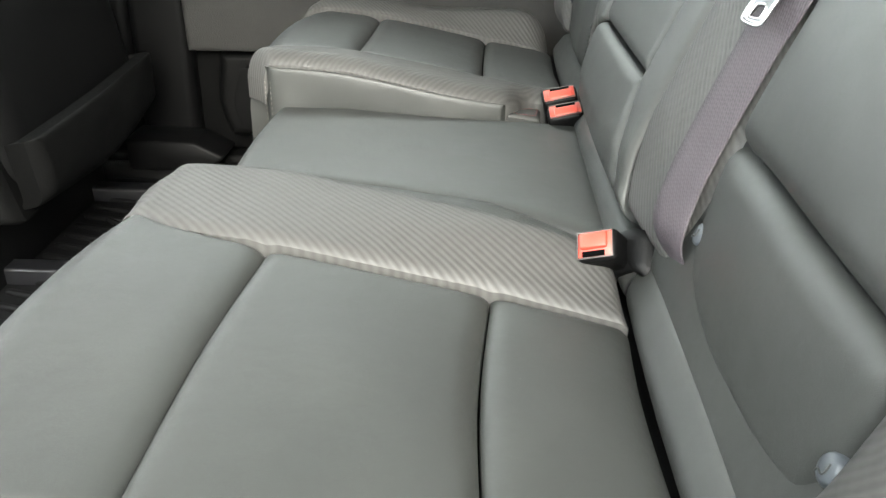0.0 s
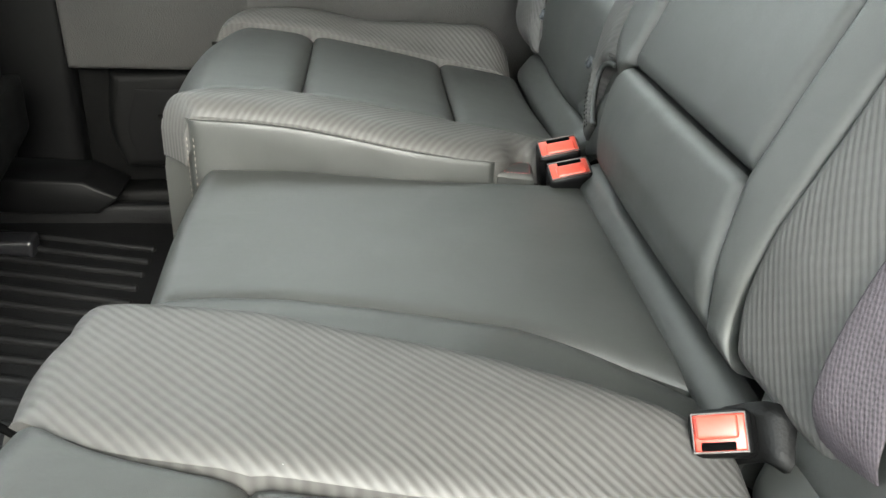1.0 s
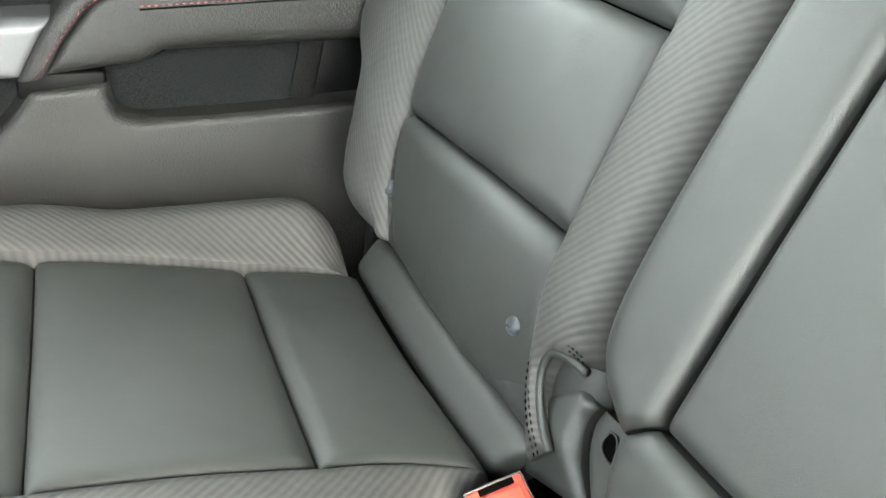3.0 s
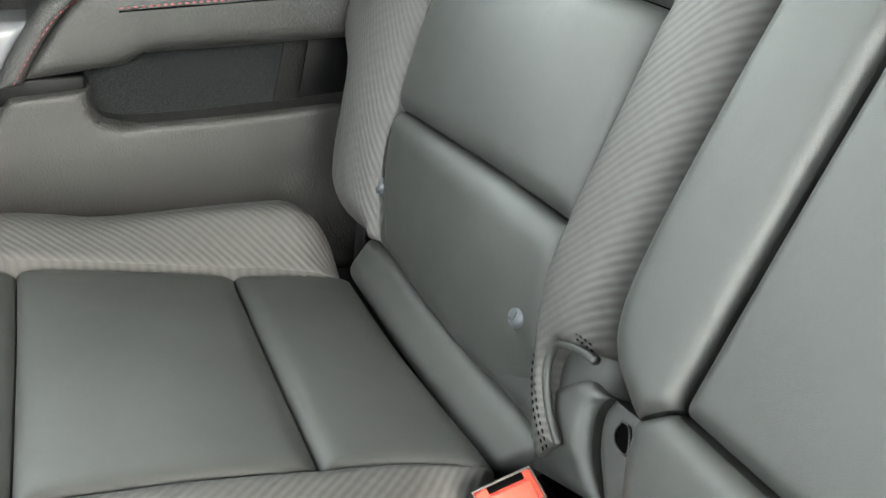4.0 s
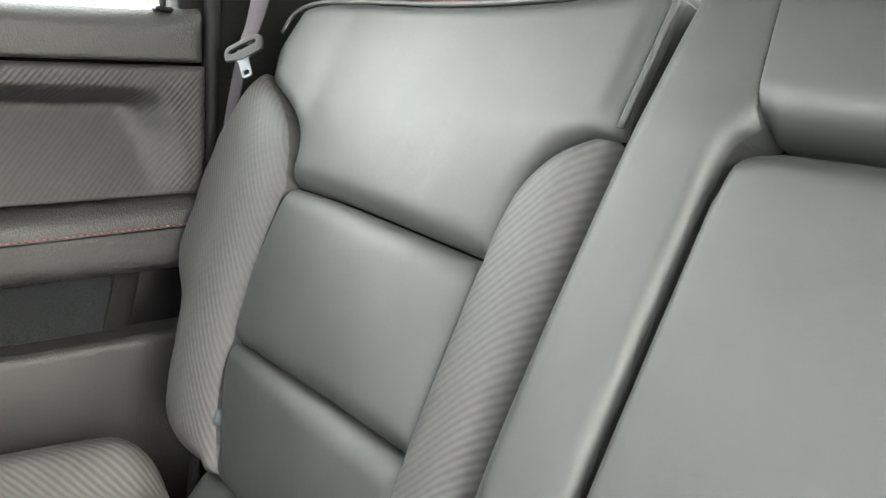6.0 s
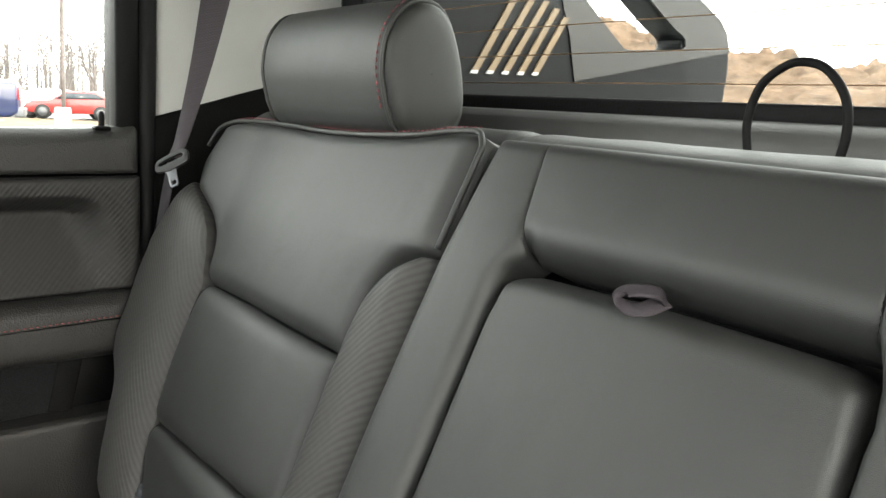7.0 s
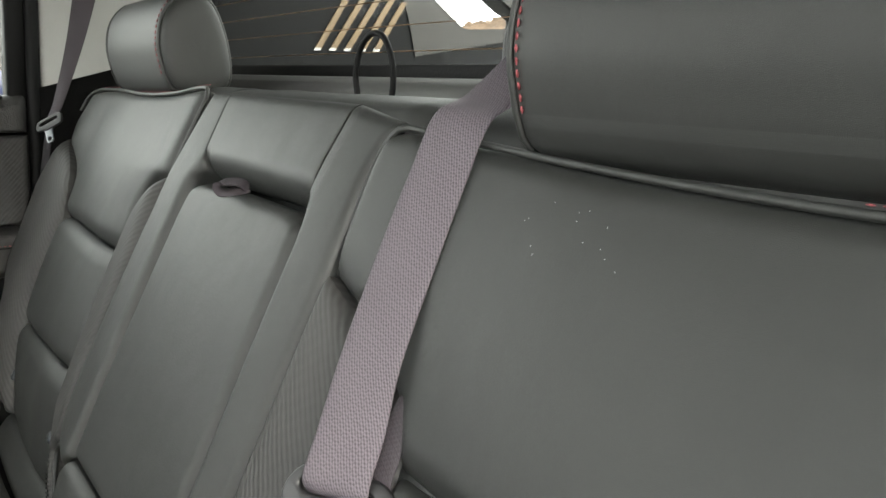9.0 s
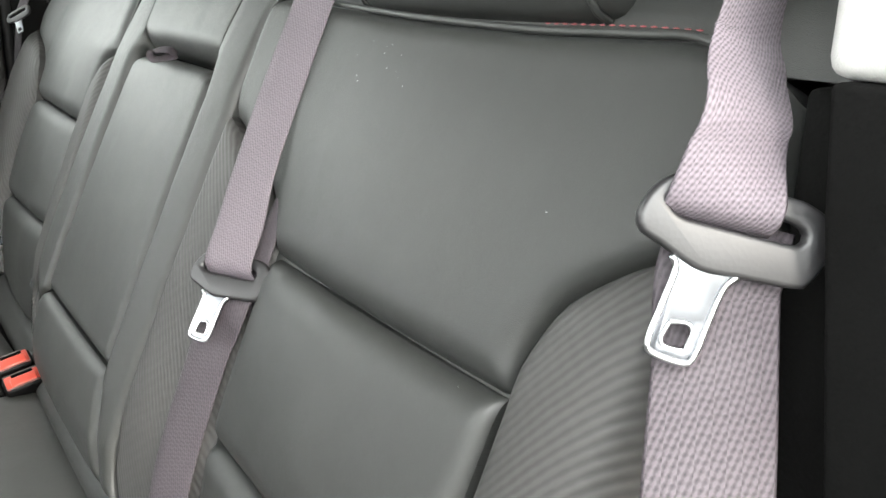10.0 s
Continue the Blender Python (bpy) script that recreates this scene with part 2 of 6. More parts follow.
def part(name, bm, material, parent=None, label="", smooth=True):
    me = bpy.data.meshes.new(name)
    bm.to_mesh(me)
    bm.free()
    if smooth:
        me.polygons.foreach_set("use_smooth", [True] * len(me.polygons))
    if not me.uv_layers:
        box_uv(me)
    return put(name, me, material, parent, label)


def box_uv(me):
    """UVs in metres, by each face's main direction."""
    layer = me.uv_layers.new(name="UVMap")
    for poly in me.polygons:
        n = [abs(c) for c in poly.normal]
        k = n.index(max(n))
        a, b = ((1, 2), (0, 2), (0, 1))[k]
        for li in poly.loop_indices:
            co = me.vertices[me.loops[li].vertex_index].co
            layer.data[li].uv = (co[a], co[b])


def thing(name, place=(0, 0, 0)):
    ob = new(name)
    ob.empty_display_size = 0.05
    ob.location = place
    return ob


def rbox(size, bevel, seg=3, m=None, taper=None):
    bm = bmesh.new()
    bmesh.ops.create_cube(bm, size=1)
    for v in bm.verts:
        v.co = Vector((v.co.x * size[0], v.co.y * size[1], v.co.z * size[2]))
        if taper:
            k = 1 - taper * (v.co.z / size[2] + 0.5)
            v.co.x *= k
            v.co.y *= k
    if bevel > 0:
        bmesh.ops.bevel(bm, geom=list(bm.edges), offset=min(bevel, min(size) * 0.49), segments=seg, profile=0.5, affect="EDGES")
    if m is not None:
        bm.transform(m)
    return bm


def boxed(x0, x1, y0, y1, z0, z1, bevel=0.004, seg=2):
    return rbox((x1 - x0, y1 - y0, z1 - z0), bevel, seg, Matrix.Translation(((x0 + x1) / 2, (y0 + y1) / 2, (z0 + z1) / 2)))


def curve(points, n=48):
    """A smooth line through points (2D or 3D), evenly spaced by length."""
    p = np.array(points, dtype=float)
    if len(p) == 2:
        return p[0] + np.linspace(0, 1, n)[:, None] * (p[1] - p[0])
    q = np.vstack([2 * p[0] - p[1], p, 2 * p[-1] - p[-2]])
    out = []
    for i in range(1, len(q) - 2):
        p0, p1, p2, p3 = q[i - 1:i + 3]
        t = np.linspace(0, 1, 24, endpoint=False)[:, None]
        out.append(0.5 * (2 * p1 + (p2 - p0) * t + (2 * p0 - 5 * p1 + 4 * p2 - p3) * t ** 2 + (3 * p1 - p0 - 3 * p2 + p3) * t ** 3))
    line = np.vstack(out + [p[-1:]])
    return resample(line, np.linspace(0, 1, n))


def resample(line, where):
    seg = np.linalg.norm(np.diff(line, axis=0), axis=1)
    s = np.concatenate([[0], np.cumsum(seg)])
    s /= max(s[-1], 1e-9)
    return np.stack([np.interp(where, s, line[:, k]) for k in range(line.shape[1])], axis=1)


def tube(points, radius, sides=10, closed=False, smooth_line=True, n=None, flat=1.0):
    """A round cord along points."""
    line = curve(points, n or max(12, len(points) * 8)) if smooth_line else np.array(points, dtype=float)
    k = len(line)
    tang = np.gradient(line, axis=0)
    if closed:
        tang[0] = tang[-1] = line[1] - line[-2]
    tang /= np.linalg.norm(tang, axis=1)[:, None] + 1e-12
    ref = np.array([0.31, 0.17, 0.93])
    if abs(tang[0] @ ref) > 0.9:
        ref = np.array([1.0, 0, 0])
    a = np.cross(tang[0], ref)
    verts, faces, uvs = [], [], []
    dist = np.concatenate([[0], np.cumsum(np.linalg.norm(np.diff(line, axis=0), axis=1))])
    for i in range(k):
        a = a - (a @ tang[i]) * tang[i]
        a /= np.linalg.norm(a)
        b = np.cross(tang[i], a)
        r = radius[min(i, len(radius) - 1)] if hasattr(radius, "__len__") else radius
        for j in range(sides):
            w = 2 * math.pi * j / sides
            verts.append(line[i] + r * (math.cos(w) * a + flat * math.sin(w) * b))
            uvs.append((r * w, dist[i]))
    for i in range(k - 1):
        for j in range(sides):
            j2 = (j + 1) % sides
            faces.append((i * sides + j, i * sides + j2, (i + 1) * sides + j2, (i + 1) * sides + j))
    if not closed:
        faces.append(tuple(range(sides))[::-1])
        faces.append(tuple((k - 1) * sides + j for j in range(sides)))
    return mesh_from("cord", verts, faces, uvs)


def ribbon(centres, acrosses, width, thick=0.0016, n=60, keyed=False):
    """A flat belt: centres and across directions from end to end."""
    c = curve(centres, n)
    a = curve(acrosses, n)
    if keyed:
        ends = np.array([tuple(q) for q in centres])
        at = np.concatenate([[0], np.cumsum(np.linalg.norm(np.diff(ends, axis=0), axis=1))])
        a = np.array([[np.interp(q, at / at[-1], [v[i] for v in acrosses]) for i in range(3)] for q in np.linspace(0, 1, n)])
    a /= np.linalg.norm(a, axis=1)[:, None]
    t = np.gradient(c, axis=0)
    t /= np.linalg.norm(t, axis=1)[:, None]
    a = a - (a * t).sum(1)[:, None] * t
    a /= np.linalg.norm(a, axis=1)[:, None]
    nn = np.cross(a, t)
    d = np.concatenate([[0], np.cumsum(np.linalg.norm(np.diff(c, axis=0), axis=1))])
    prof = [(-0.5, 0.0), (-0.47, 0.5), (-0.25, 0.62), (0, 0.66), (0.25, 0.62), (0.47, 0.5), (0.5, 0.0), (0.47, -0.5), (0.0, -0.5), (-0.47, -0.5)]
    verts, faces, uvs = [], [], []
    w = np.broadcast_to(np.asarray(width, dtype=float), (n,)) if not hasattr(width, "__len__") else resample(np.array(width, dtype=float)[:, None], np.linspace(0, 1, n))[:, 0]
    k = len(prof)
    for i in range(n):
        for px, pz in prof:
            verts.append(c[i] + a[i] * px * w[i] + nn[i] * pz * thick)
            uvs.append((px * 0.047, d[i]))
    for i in range(n - 1):
        for j in range(k):
            j2 = (j + 1) % k
            faces.append((i * k + j, i * k + j2, (i + 1) * k + j2, (i + 1) * k + j))
    faces.append(tuple(range(k))[::-1])
    faces.append(tuple((n - 1) * k + j for j in range(k)))
    return mesh_from("belt", verts, faces, uvs)


class Frame:
    """A plane to build on: (u, v, h) to metres."""
    def __init__(self, o, u, v, n):
        self.o, self.u, self.v, self.n = (np.array(q, dtype=float) for q in (o, u, v, n))

    def at(self, u, v, h=0.0):
        u, v, h = np.asarray(u, float), np.asarray(v, float), np.asarray(h, float)
        return self.o + u[..., None] * self.u + v[..., None] * self.v + h[..., None] * self.n


BACK = Frame((-0.04, 0, 0.36), (0, 1, 0), (0.37139, 0, 0.92848), (-0.92848, 0, 0.37139))
SEAT = Frame((0, 0, 0), (0, 1, 0), (-1, 0, 0), (0, 0, 1))
DOOR = Frame((0, 0.80, 0.014), (1, 0, 0), (0, 0, 1), (0, -1, 0))


def subcurves(side):
    return side if isinstance(side, list) else [side]


def side_line(side, where, s):
    subs = [curve(np.array(c[0], dtype=float) * (s, 1), 64) for c in subcurves(side)]
    line = np.vstack([subs[0]] + [q[1:] for q in subs[1:]])
    pts = resample(line, where)
    for q in subs[:-1]:
        i = np.argmin(np.linalg.norm(pts[1:-1] - q[-1], axis=1)) + 1
        pts[i] = q[-1]
    return pts, [(q, c[1], c[2]) for q, c in zip(subs, subcurves(side))]


def panel(frame_, bottom, right, top, left, base, crown=0.004, n=(36, 36), skirt=0.03, s=1, lumps=0.0006, seed=0.0, inset=0.0009):
    """A padded piece of upholstery between four edges. An edge is (points, radius, drop) or a list of such; it rolls down by
    drop within radius. s = -1 mirrors it."""
    ca = np.linspace(0, 1, n[0] + 1)
    cb = np.linspace(0, 1, n[1] + 1)
    ca = ca - 0.8 * np.sin(2 * math.pi * ca) / (2 * math.pi)
    cb = cb - 0.8 * np.sin(2 * math.pi * cb) / (2 * math.pi)
    ends = np.linspace(0.0, 1.0, 9)
    (B0, B1), (T0, T1) = side_line(bottom, ends, s)[0][[0, -1]], side_line(top, ends, s)[0][[0, -1]]
    wide = max(np.linalg.norm(B1 - B0), np.linalg.norm(T1 - T0))
    high = max(np.linalg.norm(T0 - B0), np.linalg.norm(T1 - B1))

    def gap(side, size):
        return inset / size if max(c[2] for c in subcurves(side)) > 0 else 0.0
    ca = gap(left, wide) + (1 - gap(left, wide) - gap(right, wide)) * ca
    cb = gap(bottom, high) + (1 - gap(bottom, high) - gap(top, high)) * cb
    B, eb = side_line(bottom, ca, s)
    T, et = side_line(top, ca, s)
    L, el_ = side_line(left, cb, s)
    R, er = side_line(right, cb, s)
    A, C = np.meshgrid(ca, cb)
    P = ((1 - C)[..., None] * B[None] + C[..., None] * T[None] + (1 - A)[..., None] * L[:, None] + A[..., None] * R[:, None]
         - (((1 - A) * (1 - C))[..., None] * B0 + (A * (1 - C))[..., None] * B1 + ((1 - A) * C)[..., None] * T0 + (A * C)[..., None] * T1))
    flat = P.reshape(-1, 2)
    drop = np.zeros(len(flat))
    for line, r, d in eb + et + el_ + er:
        if d <= 0:
            continue
        a, b = line[:-1], line[1:]
        ab = b - a
        t = ((flat[:, None] - a[None]) * ab[None]).sum(2) / ((ab ** 2).sum(1)[None] + 1e-12)
        near = a[None] + np.clip(t, 0, 1)[..., None] * ab[None]
        dist = np.sqrt(((flat[:, None] - near) ** 2).sum(2)).min(1)
        x = 1 - np.minimum(dist / r, 1)
        drop = drop + (1.25 * d * (1 - np.sqrt(np.maximum(1 - x ** 2, 0)))) ** 2
    drop = np.sqrt(drop)
    dome = np.sqrt(np.clip(16 * A * (1 - A) * C * (1 - C), 0, 1)).ravel()
    h = np.array([base(abs(u) if s < 0 else u, v) for u, v in flat]) + crown * dome - drop
    if lumps:
        h = h + np.array([lumps * noise.noise((u * 22, v * 22, seed)) + lumps * 0.6 * noise.noise((u * 60, v * 60, seed + 3)) for u, v in flat]) * dome
    verts = frame_.at(flat[:, 0], flat[:, 1], h)
    nu, nv = n[0] + 1, n[1] + 1
    faces = [(j * nu + i, j * nu + i + 1, (j + 1) * nu + i + 1, (j + 1) * nu + i) for j in range(nv - 1) for i in range(nu - 1)]
    ring = [i for i in range(nu)] + [j * nu + nu - 1 for j in range(1, nv)] + [(nv - 1) * nu + i for i in range(nu - 2, -1, -1)] + [j * nu for j in range(nv - 2, 0, -1)]
    first = len(verts)
    m = len(ring)
    verts = np.vstack([verts, verts[ring], verts[ring] - skirt * frame_.n])
    faces += [(first + k, first + m + k, first + m + (k + 1) % m, first + (k + 1) % m) for k in range(m)]
    uvs = np.vstack([flat, flat[ring], flat[ring]])
    quad = verts[list(faces[(nv // 2) * (nu - 1) + nu // 2])]
    if np.cross(quad[1] - quad[0], quad[2] - quad[0]) @ frame_.n < 0:
        faces = [f[::-1] for f in faces]
    return mesh_from("panel", verts, faces, uvs)


def stitches(points, length=0.0042, gap=0.0028, radius=0.0006, lift=(0, 0, 0)):
    """A row of thread dashes along a line of 3D points."""
    line = curve(points, 160) + np.array(lift)
    d = np.concatenate([[0], np.cumsum(np.linalg.norm(np.diff(line, axis=0), axis=1))])
    verts, faces = [], []
    x = 0.0
    while x + length < d[-1]:
        ends = [np.array([np.interp(q, d, line[:, k]) for k in range(3)]) for q in (x, x + length)]
        t = ends[1] - ends[0]
        a = np.cross(t, (0.3, 0.5, 0.8))
        a *= radius / (np.linalg.norm(a) + 1e-12)
        b = np.cross(t, a)
        b *= radius / (np.linalg.norm(b) + 1e-12)
        i = len(verts)
        for e, k in ((ends[0], 0.5), ((ends[0] + ends[1]) / 2, 1.3), (ends[1], 0.5)):
            verts += [e + a * k, e + b * k, e - a * k, e - b * k]
        for r in (0, 4):
            faces += [(i + r + j, i + r + (j + 1) % 4, i + r + 4 + (j + 1) % 4, i + r + 4 + j) for j in range(4)]
        faces += [(i + 3, i + 2, i + 1, i), (i + 8, i + 9, i + 10, i + 11)]
        x += length + gap
    return mesh_from("thread", verts, faces)


def prism(outline, y0, y1, bevel=0.0, plane="xz"):
    """An outline drawn in a plane, given thickness along the third axis."""
    bm = bmesh.new()
    order = {"xz": lambda a, b, c: (a, c, b), "yz": lambda a, b, c: (c, a, b), "xy": lambda a, b, c: (a, b, c), "back": lambda a, b, c: BACK.at(a, b, c)}[plane]
    lo = [bm.verts.new(order(a, b, y0)) for a, b in outline]
    hi = [bm.verts.new(order(a, b, y1)) for a, b in outline]
    bm.faces.new(lo)
    bm.faces.new(hi[::-1])
    k = len(lo)
    for i in range(k):
        bm.faces.new((lo[i], hi[i], hi[(i + 1) % k], lo[(i + 1) % k]))
    bmesh.ops.recalc_face_normals(bm, faces=bm.faces)
    if bevel > 0:
        bmesh.ops.bevel(bm, geom=[e for e in bm.edges if not e.is_boundary], offset=bevel, segments=2, profile=0.5, affect="EDGES")
    return bm


def plate(outline, hole, lift, t, bevel=0.001):
    """A flat plate with an optional hole: lift maps (a, b, c) to metres, c through the thickness."""
    bm = bmesh.new()
    edges = []
    for loop in (outline, hole):
        vs = [bm.verts.new((a, b, -t / 2)) for a, b in loop]
        edges += [bm.edges.new((vs[i], vs[(i + 1) % len(vs)])) for i in range(len(vs))]
    bmesh.ops.triangle_fill(bm, use_beauty=True, edges=edges)
    up = bmesh.ops.extrude_face_region(bm, geom=list(bm.faces))
    bmesh.ops.translate(bm, vec=(0, 0, t), verts=[v for v in up["geom"] if isinstance(v, bmesh.types.BMVert)])
    bmesh.ops.recalc_face_normals(bm, faces=bm.faces)
    bmesh.ops.dissolve_limit(bm, angle_limit=0.02, verts=list(bm.verts), edges=list(bm.edges))
    if bevel > 0:
        sharp = [e for e in bm.edges if len(e.link_faces) == 2 and e.calc_face_angle(0) > 0.9]
        bmesh.ops.bevel(bm, geom=sharp, offset=bevel, segments=3, profile=0.5, affect="EDGES", clamp_overlap=True)
    for v in bm.verts:
        v.co = Vector(lift(*v.co))
    bmesh.ops.recalc_face_normals(bm, faces=bm.faces)
    return bm

# ---- the cabin ----
def wall(name, bm, material, label, category="wall"):
    return tagged(part(name, bm, material, smooth=False), label, category, kind="structure")


floor = wall("floor", boxed(-2.2, 0.40, -0.80, 0.86, -0.06, 0.012, 0.0), M_FLOOR_CARPET, "black carpeted cabin floor under the rear bench", "floor")
ceiling = wall("ceiling", boxed(-1.70, 0.42, -0.88, 0.88, 1.27, 1.31, 0.0), M_HEADLINER, "light grey fabric headliner over the cabin", "ceiling")

# rear wall with its wide window
REAR = tagged(thing("wall_rear", (0.35, 0, 0)), "black rear cab wall with a wide window", "wall", kind="structure")
part("lower_panel", boxed(0.345, 0.40, -0.86, 0.86, 0.012, 0.862, 0.0), M_TRIM, REAR, smooth=False)
part("upper_panel", boxed(0.335, 0.40, -0.86, 0.86, 1.20, 1.30, 0.0), M_HEADLINER, REAR, smooth=False)
for sgn in (-1, 1):
    y0, y1 = sorted((sgn * 0.80, sgn * 0.86))
    part("pillar", boxed(0.335, 0.40, y0, y1, 0.862, 1.20, 0.0), M_PILLAR, REAR, "light grey window pillar", smooth=False)

window_1 = tagged(thing("window_1", (0.36, 0, 0.87)), "wide rear cab window with heater wires", "window", kind="structure")
pane = part("pane", boxed(0.352, 0.353, -0.80, 0.80, 0.874, 1.20, 0.0), M_GLASS_REAR, window_1, smooth=False)
pane.visible_shadow = False
part("seal", boxed(0.338, 0.352, -0.80, 0.80, 0.862, 0.882, 0.003), M_RUBBER, window_1)
for k in range(9):
    z = 0.893 + 0.0285 * k
    wire = tube([(0.3505, y, z + 0.004 * (1 - (y / 0.8) ** 2)) for y in (-0.79, -0.4, 0, 0.4, 0.79)], 0.00055, 5, n=24)
    put("heater_wire", wire, M_WIRE, window_1)

# ledge behind the seat back
ledge_profile = [(0.345, 0.866), (0.333, 0.868), (0.322, 0.866), (0.314, 0.860), (0.309, 0.850), (0.307, 0.830), (0.305, 0.78), (0.300, 0.60), (0.345, 0.60)]
ledge = part("trim", prism(ledge_profile, -0.83, 0.83), M_LEDGE, None)
tagged(ledge, "black moulded ledge trim under the rear window", "trim", kind="structure")

# side walls behind the doors: dark below, light grey pillar above
for sgn, word in ((1, "wall_right"), (-1, "wall_left")):
    side = tagged(thing(word, (0.2, sgn * 0.82, 0)), "cab corner with dark lower trim and a light grey pillar", "wall", kind="structure")
    if sgn > 0:
        trim = prism([(0.085, 0.012), (0.345, 0.012), (0.345, 0.910), (0.21, 0.872), (0.098, 0.838), (0.085, 0.834)], 0.795, 0.88, 0.003)
    else:
        trim = prism([(-0.88, 0.012), (-0.795, 0.012), (-0.775, 0.55), (-0.760, 0.66), (-0.744, 0.760), (-0.739, 0.8062), (-0.88, 0.8062)], 0.116, 0.345, 0.003, "yz")
    part("lower_trim", trim, M_PILLAR_BLACK, side)
    if sgn < 0:
        # black block added to make the gap between seat and trim read as shade
        part("gap_block", boxed(0.152, 0.344, -0.76, -0.7075, 0.012, 0.800, 0.004, 2), M_PILLAR_BLACK, side, "black block added for the shaded gap behind the belt")
    y2, y3 = sorted((sgn * (0.80 if sgn > 0 else 0.733), sgn * 0.88))
    part("pillar_trim", boxed(0.090 if sgn > 0 else 0.119, 0.345, y2, y3, 0.824 if sgn > 0 else 0.8065, 1.28, 0.008, 3), M_PILLAR, side, "light grey pillar trim")
    put("door_seal", tube([(0.076, sgn * (0.803 if sgn > 0 else 0.868), 0.05), (0.076, sgn * (0.803 if sgn > 0 else 0.868), 0.5), (0.078, sgn * (0.803 if sgn > 0 else 0.868), 0.82), (0.082, sgn * (0.803 if sgn > 0 else 0.868), 1.24)], 0.011, 10, n=40), M_RUBBER, side)
    y4, y5 = sorted((sgn * 0.80, sgn * 0.86))
    part("roof_rail", boxed(-1.75, 0.085, y4, y5, 1.215, 1.28, 0.01, 2), M_PILLAR, side)
    part("centre_pillar", boxed(-0.86, -0.74, y4, y5, 0.05, 1.22, 0.02, 3), M_BLACK, side, "dark centre pillar trim")
    part("sill", boxed(-2.1, 0.085, y4, y5, -0.03, 0.055, 0.01, 2), M_TRIM, side, "black door sill plate")

# the front of the cab
front = tagged(thing("wall_front", (-1.9, 0, 0)), "dashboard and windscreen surround of the cab", "wall", kind="structure")
part("dashboard", boxed(-2.15, -1.70, -0.80, 0.80, 0.012, 0.80, 0.05, 4), M_TRIM, front)
for sgn in (-1, 1):
    part("windscreen_pillar", rbox((0.75, 0.06, 0.06), 0.02, 3, Matrix.Translation((-1.95, sgn * 0.80, 1.02)) @ Euler((0, radians(-42), 0)).to_matrix().to_4x4()), M_PILLAR, front)
    y4, y5 = sorted((sgn * 0.80, sgn * 0.86))
    part("front_door", boxed(-1.95, -0.86, y4, y5, 0.05, 0.80, 0.02, 3), M_BLACK, front, "black front door trim")


# ---- far rear door ----
door = tagged(thing("door_1", (-0.35, 0.80, 0.05)), "closed rear door with padded armrest, storage pocket and silver handle bezel", "door", kind="structure")
part("door_shell", boxed(-0.80, 0.092, 0.846, 0.868, 0.055, 0.80, 0.004), M_TRIM, door)


def door_panel(name, bottom, right, top, left, h, material, label="", crown=0.002, n=(30, 20), skirt=0.055, lumps=0.0003):
    me = panel(DOOR, bottom, right, top, left, lambda u, v: h(u, v) if callable(h) else h, crown, n, skirt, lumps=lumps, inset=0.0)
    return put(name, me, material, door, label)


R1, D1 = 0.006, 0.005
# lower moulding: three joined fields under the pocket, under the armrest front, and forward
door_panel("lower_moulding", ([(-0.44, 0.06), (0.066, 0.06)], R1, 0), ([(0.066, 0.06), (0.066, 0.444)], 0.02, 0.02),
           [([(-0.318, 0.474), (-0.27, 0.477), (-0.240, 0.480)], 0.008, 0.008), ([(-0.240, 0.480), (-0.2395, 0.470), (-0.2385, 0.458), (-0.232, 0.444), (-0.208, 0.436)], 0.014, 0.016), ([(-0.208, 0.436), (-0.1, 0.437), (0.066, 0.444)], 0.010, 0.008)],
           [([(-0.44, 0.06), (-0.44, 0.405)], R1, 0), ([(-0.44, 0.405), (-0.40, 0.411), (-0.367, 0.420), (-0.34, 0.446), (-0.318, 0.474)], 0.012, 0.012)],
           lambda u, v: 0.022 - 0.030 * max(0, (0.40 - v) / 0.34), M_TRIM_SOFT, crown=0.0, n=(80, 40))
door_panel("forward_moulding", ([(-0.74, 0.265), (-0.44, 0.265)], R1, D1), ([(-0.44, 0.265), (-0.44, 0.405)], R1, 0), ([(-0.74, 0.398), (-0.44, 0.405)], 0.012, 0.012), ([(-0.74, 0.265), (-0.74, 0.398)], R1, D1),
           lambda u, v: 0.022 - 0.030 * max(0, (0.40 - v) / 0.34), M_TRIM_SOFT, crown=0.0)
# dark storage recess behind the handle, and the pocket under the armrest
door_panel("handle_recess", ([(-0.74, 0.395), (-0.30, 0.395)], R1, 0), ([(-0.30, 0.395), (-0.30, 0.486)], R1, 0), ([(-0.74, 0.486), (-0.30, 0.486)], R1, 0), ([(-0.74, 0.395), (-0.74, 0.486)], R1, 0), -0.040, M_CARPET, "dark lined recess", skirt=0.0)
door_panel("pocket_floor", ([(-0.245, 0.425), (-0.035, 0.425)], R1, 0), ([(-0.035, 0.425), (-0.02, 0.53)], R1, 0), ([(-0.245, 0.53), (-0.02, 0.53)], R1, 0), ([(-0.245, 0.425), (-0.245, 0.53)], R1, 0), -0.022, M_CARPET, "dark felt-lined pocket", skirt=0.0)
door_panel("pocket_ramp", ([(-0.047, 0.425), (-0.018, 0.425)], 0.01, 0.0), ([(-0.018, 0.425), (0.004, 0.53)], 0.01, 0.0), ([(-0.024, 0.53), (0.004, 0.53)], R1, 0), ([(-0.047, 0.425), (-0.024, 0.53)], 0.01, 0.0), lambda u, v: -0.020 + 0.10 * (u - 0.21 * (v - 0.425) + 0.047), M_TRIM, "sloping plastic pocket end", n=(16, 16), skirt=0.012)
